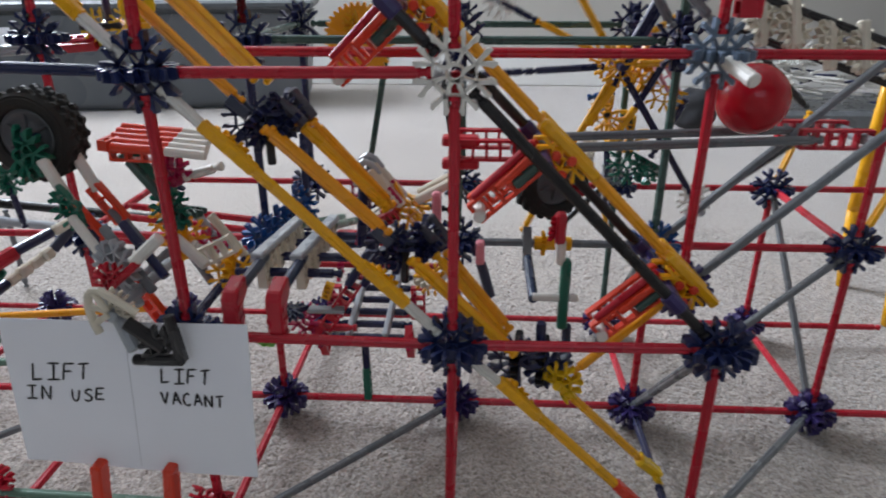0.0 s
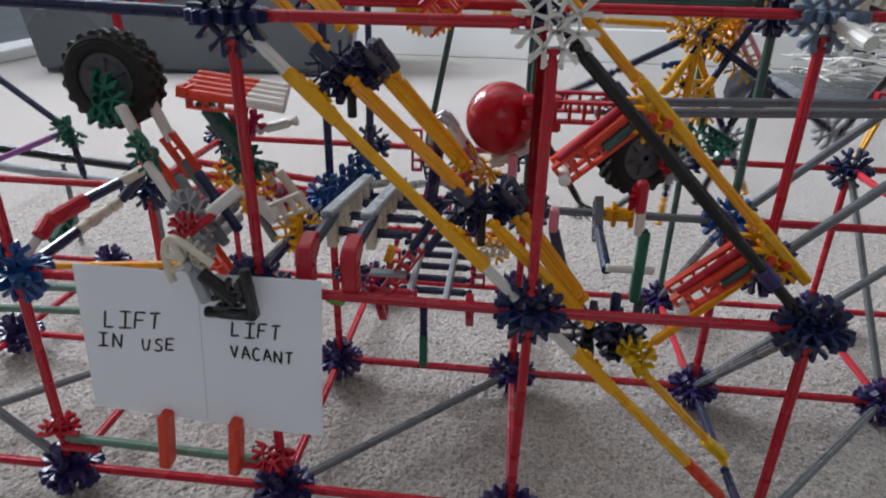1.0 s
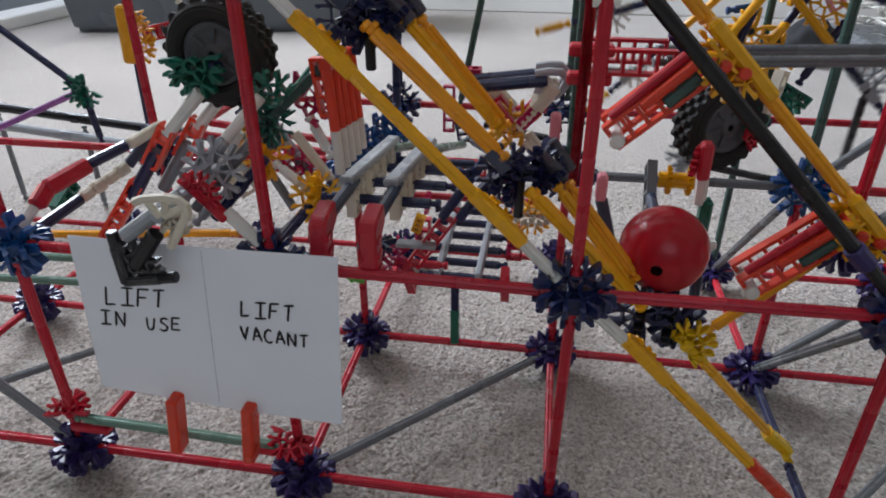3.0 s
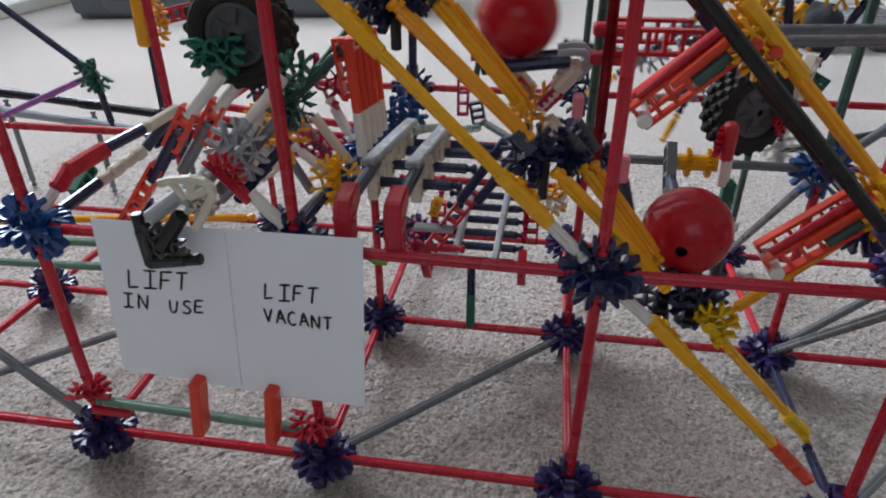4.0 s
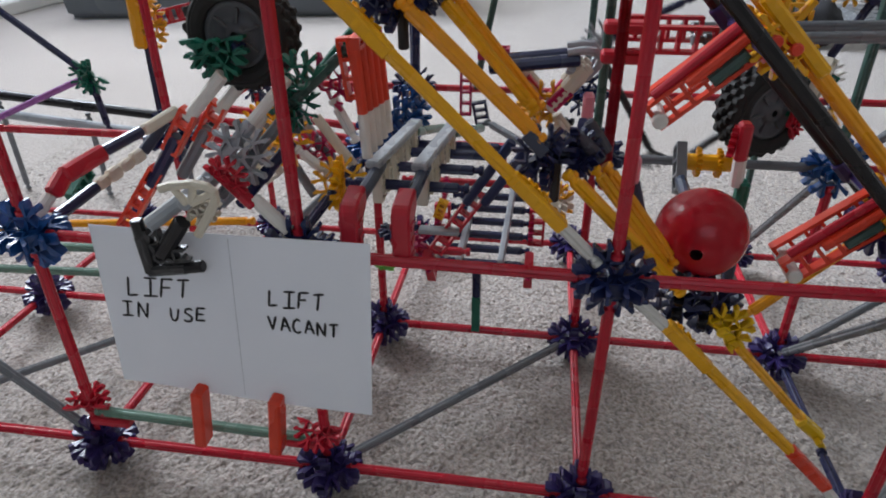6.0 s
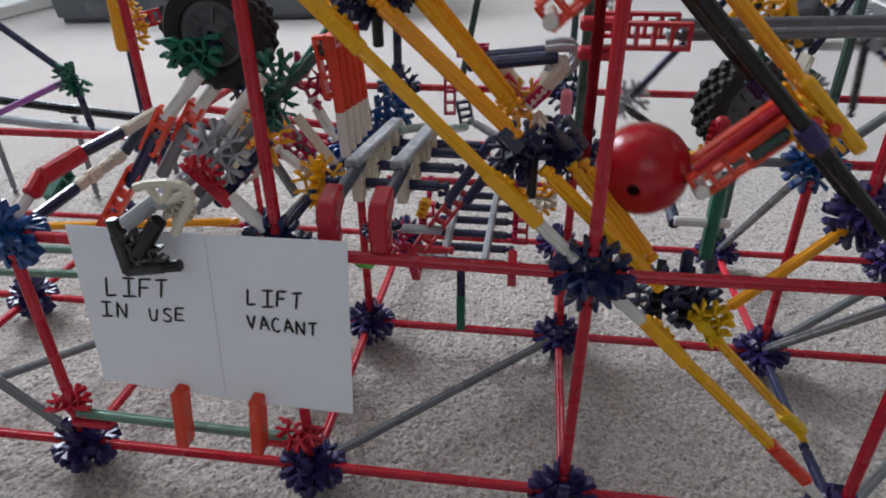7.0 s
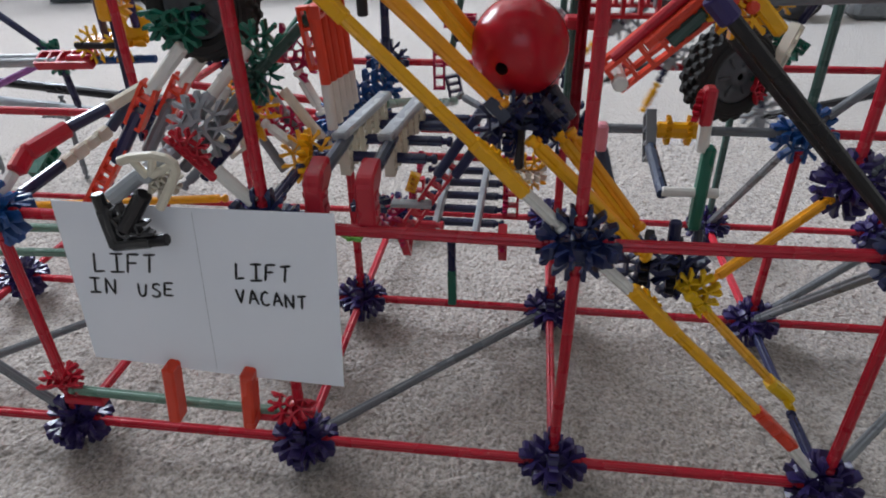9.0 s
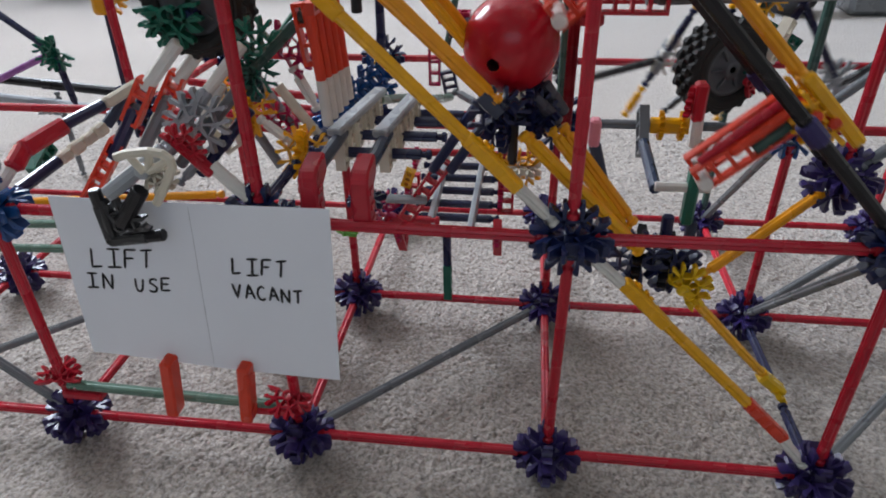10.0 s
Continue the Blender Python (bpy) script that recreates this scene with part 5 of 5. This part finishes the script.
def bag(at, size, label):
    bm = bmesh.new()
    bmesh.ops.create_icosphere(bm, subdivisions=4, radius=1)
    for v in bm.verts:
        k = 1 + 0.16 * noise.noise(v.co * 2.1 + Vector(at))
        v.co = Vector((v.co.x * size[0] * k, v.co.y * size[1] * k, max(v.co.z, -0.8) * size[2] * k))
    z = min(v.co.z for v in bm.verts)
    ob = tagged(new("bag", mesh_of(bm, "bag", "fabric", True)), label, "bag")
    ob.location = (at[0], at[1], -z)
    return ob


bag((1.78, 1.62, 0), (0.30, 0.2, 0.26), "slumped black fabric bag on the carpet near the wall")
bag((0.70, 1.33, 0), (0.055, 0.05, 0.055), "small black fabric pouch on the carpet")


def yellow_arms():
    f = thing("bent_frame", "bent yellow tube frame standing on the carpet", "toy frame")
    for y in (0.34, 0.44):
        pts = [Vector((0.66 + 0.05 * math.cos(a), y, 0.23 + 0.10 * math.sin(a))) for a in [math.pi * 0.25 + k * 0.25 for k in range(8)]] + [Vector((0.615, y, 0.1)), Vector((0.625, y, 0.0))]
        bm = bmesh.new()
        for p, q in zip(pts, pts[1:]):
            tube(bm, p, q, 0.0068, 12)
        part("tube", mesh_of(bm, "tube", "yellow", True), f)
    return f


yellow_arms()


# ---- movement ----
def roll(p, q, turn):
    """A ball's pose: place p, first turn q, then rolled by turn radians about the y axis."""
    return Matrix.Translation(p) @ Matrix.Rotation(turn, 4, "Y") @ q


def swing(at, degrees):
    """A lever's pose, turned about its pivot's y axis; a positive turn tips it over to the right."""
    return Matrix.Translation(at) @ Matrix.Rotation(radians(degrees), 4, "Y")


def motions():
    R = 0.0235
    rest = Vector((-0.27, -0.96, -0.05)).normalized().to_track_quat("-Z", "Y").to_matrix().to_4x4()
    steps = [(0.0, 0.3455, 0.128, 0.2845), (0.2, 0.314, 0.122, 0.2830), (0.4, 0.269, 0.116, 0.2820), (0.6, 0.221, 0.107, 0.2810), (0.8, 0.175, 0.105, 0.2760), (0.9, 0.150, 0.105, 0.260), (1.0, 0.1292, 0.105, 0.2480),
             (1.1, 0.1286, 0.105, 0.2450), (1.2, 0.1281, 0.103, 0.2425), (1.3, 0.1356, 0.096, 0.2385), (1.4, 0.1455, 0.082, 0.2320), (1.5, 0.158, 0.067, 0.2195), (1.6, 0.174, 0.055, 0.2060), (1.7, 0.1852, 0.050, 0.1930),
             (1.8, 0.1925, 0.050, 0.1820), (1.9, 0.1985, 0.050, 0.1745), (2.0, 0.2000, 0.050, 0.1690), (2.2, 0.2000, 0.050, 0.1688), (6.5, 0.2000, 0.050, 0.1688), (6.8, 0.1920, 0.050, 0.1770), (7.0, 0.1766, 0.050, 0.2010), (7.3, 0.1594, 0.050, 0.2270),
             (7.5, 0.1536, 0.050, 0.2370), (8.0, 0.1344, 0.050, 0.2450), (8.5, 0.1230, 0.050, 0.2470), (9.0, 0.1197, 0.050, 0.2455), (10.0, 0.1190, 0.050, 0.2451)]
    rows, turn, last = [], 0.0, None
    total = sum((Vector(b[1:]) - Vector(a[1:])).length * (1 if b[1] > a[1] else -1) for a, b in zip(steps, steps[1:]) if b[0] <= 2.2) / R
    for t, x, y, z in steps:
        p = Vector((x, y, z))
        if last is not None and t <= 2.2:
            turn += (p - last).length * (1 if p.x > last.x else -1) / R
        if t > 6.6:
            turn += 0.03
        lean = min(max(2.0 - t, 0.0) * 160, 118) + min(max(t - 6.6, 0.0) * 10, 13)
        rows.append((t, roll(p, Matrix.Rotation(radians(lean), 4, "X") @ rest, turn - total)))
        last = p
    walk(ball_a, rows)

    turned = Vector((0.1, 0.95, -0.3)).normalized().to_track_quat("-Z", "Y").to_matrix().to_4x4()
    steps = [(0.0, 0.50, 0.12, 0.3600), (2.8, 0.50, 0.12, 0.3600), (3.5, 0.27, 0.12, 0.2850), (3.8, 0.1663, 0.10, 0.2718), (3.9, 0.1344, 0.10, 0.2690), (4.0, 0.1009, 0.11, 0.2650), (4.1, 0.0720, 0.14, 0.2530), (4.2, 0.0410, 0.17, 0.2332), (4.3, 0.0267, 0.185, 0.2020),
             (4.4, 0.0257, 0.19, 0.1900), (4.5, 0.0296, 0.19, 0.1927), (4.6, 0.0345, 0.20, 0.1954), (4.7, 0.0380, 0.27, 0.1650), (4.8, 0.0620, 0.36, 0.1180), (4.9, 0.0600, 0.38, 0.1060), (5.0, 0.050, 0.34, 0.0960), (5.2, 0.052, 0.295, 0.0880), (5.45, -0.045, 0.12, 0.0235), (10.0, -0.045, 0.10, 0.0235)]
    rows = [(steps[0][0], Matrix.Translation(steps[0][1:]) @ turned)]
    for a, b in zip(steps, steps[1:]):
        p, q = Vector(a[1:]), Vector(b[1:])
        d = Vector((q.x - p.x, q.y - p.y, 0))
        free = 0.0 if b[0] <= 4.5 else d.length / R
        n = max(1, int(free / 1.0) + 1)
        axis = Vector((0, 0, 1)).cross(d) if d.length > 1e-6 else Vector((0, 1, 0))
        for k in range(1, n + 1):
            turned = Matrix.Rotation(free / n, 4, axis) @ turned
            rows.append((a[0] + (b[0] - a[0]) * k / n, Matrix.Translation(p.lerp(q, k / n)) @ turned))
    walk(ball_b, rows)

    # the levers tip once, as the ball goes by
    tip = [(0.0, 0.0), (0.8, 0.0), (1.0, 0.02), (1.1, 0.07), (1.2, 0.20), (1.3, 0.44), (1.4, 0.62), (1.5, 0.92), (1.6, 1.0), (1.8, 0.99), (2.0, 1.0), (10.0, 1.0)]
    walk(lever, [(t, swing(ARM_AT, -68 * (1 - k))) for t, k in tip])
    walk(pointer, [(t, swing(POINTER_AT, -88 * (1 - k))) for t, k in tip])
    walk(paddle, [(t, swing(FLAG_AT, -82 * (1 - k))) for t, k in tip])
    trip_k = [(0.0, 0.0), (1.0, 0.03), (1.1, 0.08), (1.2, 0.25), (1.3, 0.42), (1.4, 0.65), (1.5, 0.95), (1.6, 1.0), (1.8, 0.98), (10.0, 1.0)]
    walk(trip, [(t, swing(JAW_AT, -80 * (1 - k))) for t, k in trip_k])
    walk(guide_post, [(t, pose(0, 0, z)) for t, z in ((0.0, 0.14), (1.1, 0.14), (1.3, 0.05), (1.45, 0.0), (1.7, 0.002), (7.0, 0.0), (7.5, -0.008), (9.0, 0.004), (10.0, 0.006))])

    # the carriage climbs and comes down again
    lift = [(0.0, 0.0), (6.4, 0.0), (6.6, 0.010), (6.8, 0.033), (6.9, 0.046), (7.0, 0.0565), (7.2, 0.0745), (7.3, 0.081), (7.5, 0.091), (8.0, 0.107), (8.4, 0.116), (8.7, 0.114), (9.0, 0.107), (9.5, 0.090), (9.7, 0.070), (10.0, 0.036)]
    walk(lift_carriage, [(t, Matrix.Translation(-S * s)) for t, s in lift])
    walk(wheel, [(t, pose(x, 0.145, z, 0, 0, 25) @ pose(0, 0, 0, 0, a, 0)) for t, x, z, a in ((0.0, 0.2179, 0.2217, 0), (2.5, 0.2362, 0.2122, 6), (5.0, 0.2466, 0.2076, 10), (7.5, 0.2452, 0.2074, 14), (10.0, 0.2450, 0.2104, 18))])
    # the arm at the left end drops, waits and goes up again
    walk(falling_arm, [(t, pose(x, 0.21, z, 0, a, 0)) for t, x, z, a in ((0.0, -0.1384, 0.3092, -4), (7.2, -0.1384, 0.3092, -4), (7.4, -0.2150, 0.2311, -5), (7.6, -0.2137, 0.2018, -1), (7.9, -0.2219, 0.1706, 2), (8.2, -0.2192, 0.1665, 2), (8.5, -0.2191, 0.1619, 2), (8.8, -0.2207, 0.1720, 1), (9.0, -0.2142, 0.1904, -2), (9.2, -0.2130, 0.2057, -4), (9.5, -0.1384, 0.3092, -4), (10.0, -0.1384, 0.3092, -4))])
    walk(spin, [(t * 0.5, pose(0.056, 0.29, 0.306, 0, 12.0 * t + 20, 0)) for t in range(0, 21)])
    walk(spokes, [(t * 0.5, pose(0.281, 0.262, 0.290, 0, 48.0 * t - 124, 0)) for t in range(0, 21)])


motions()
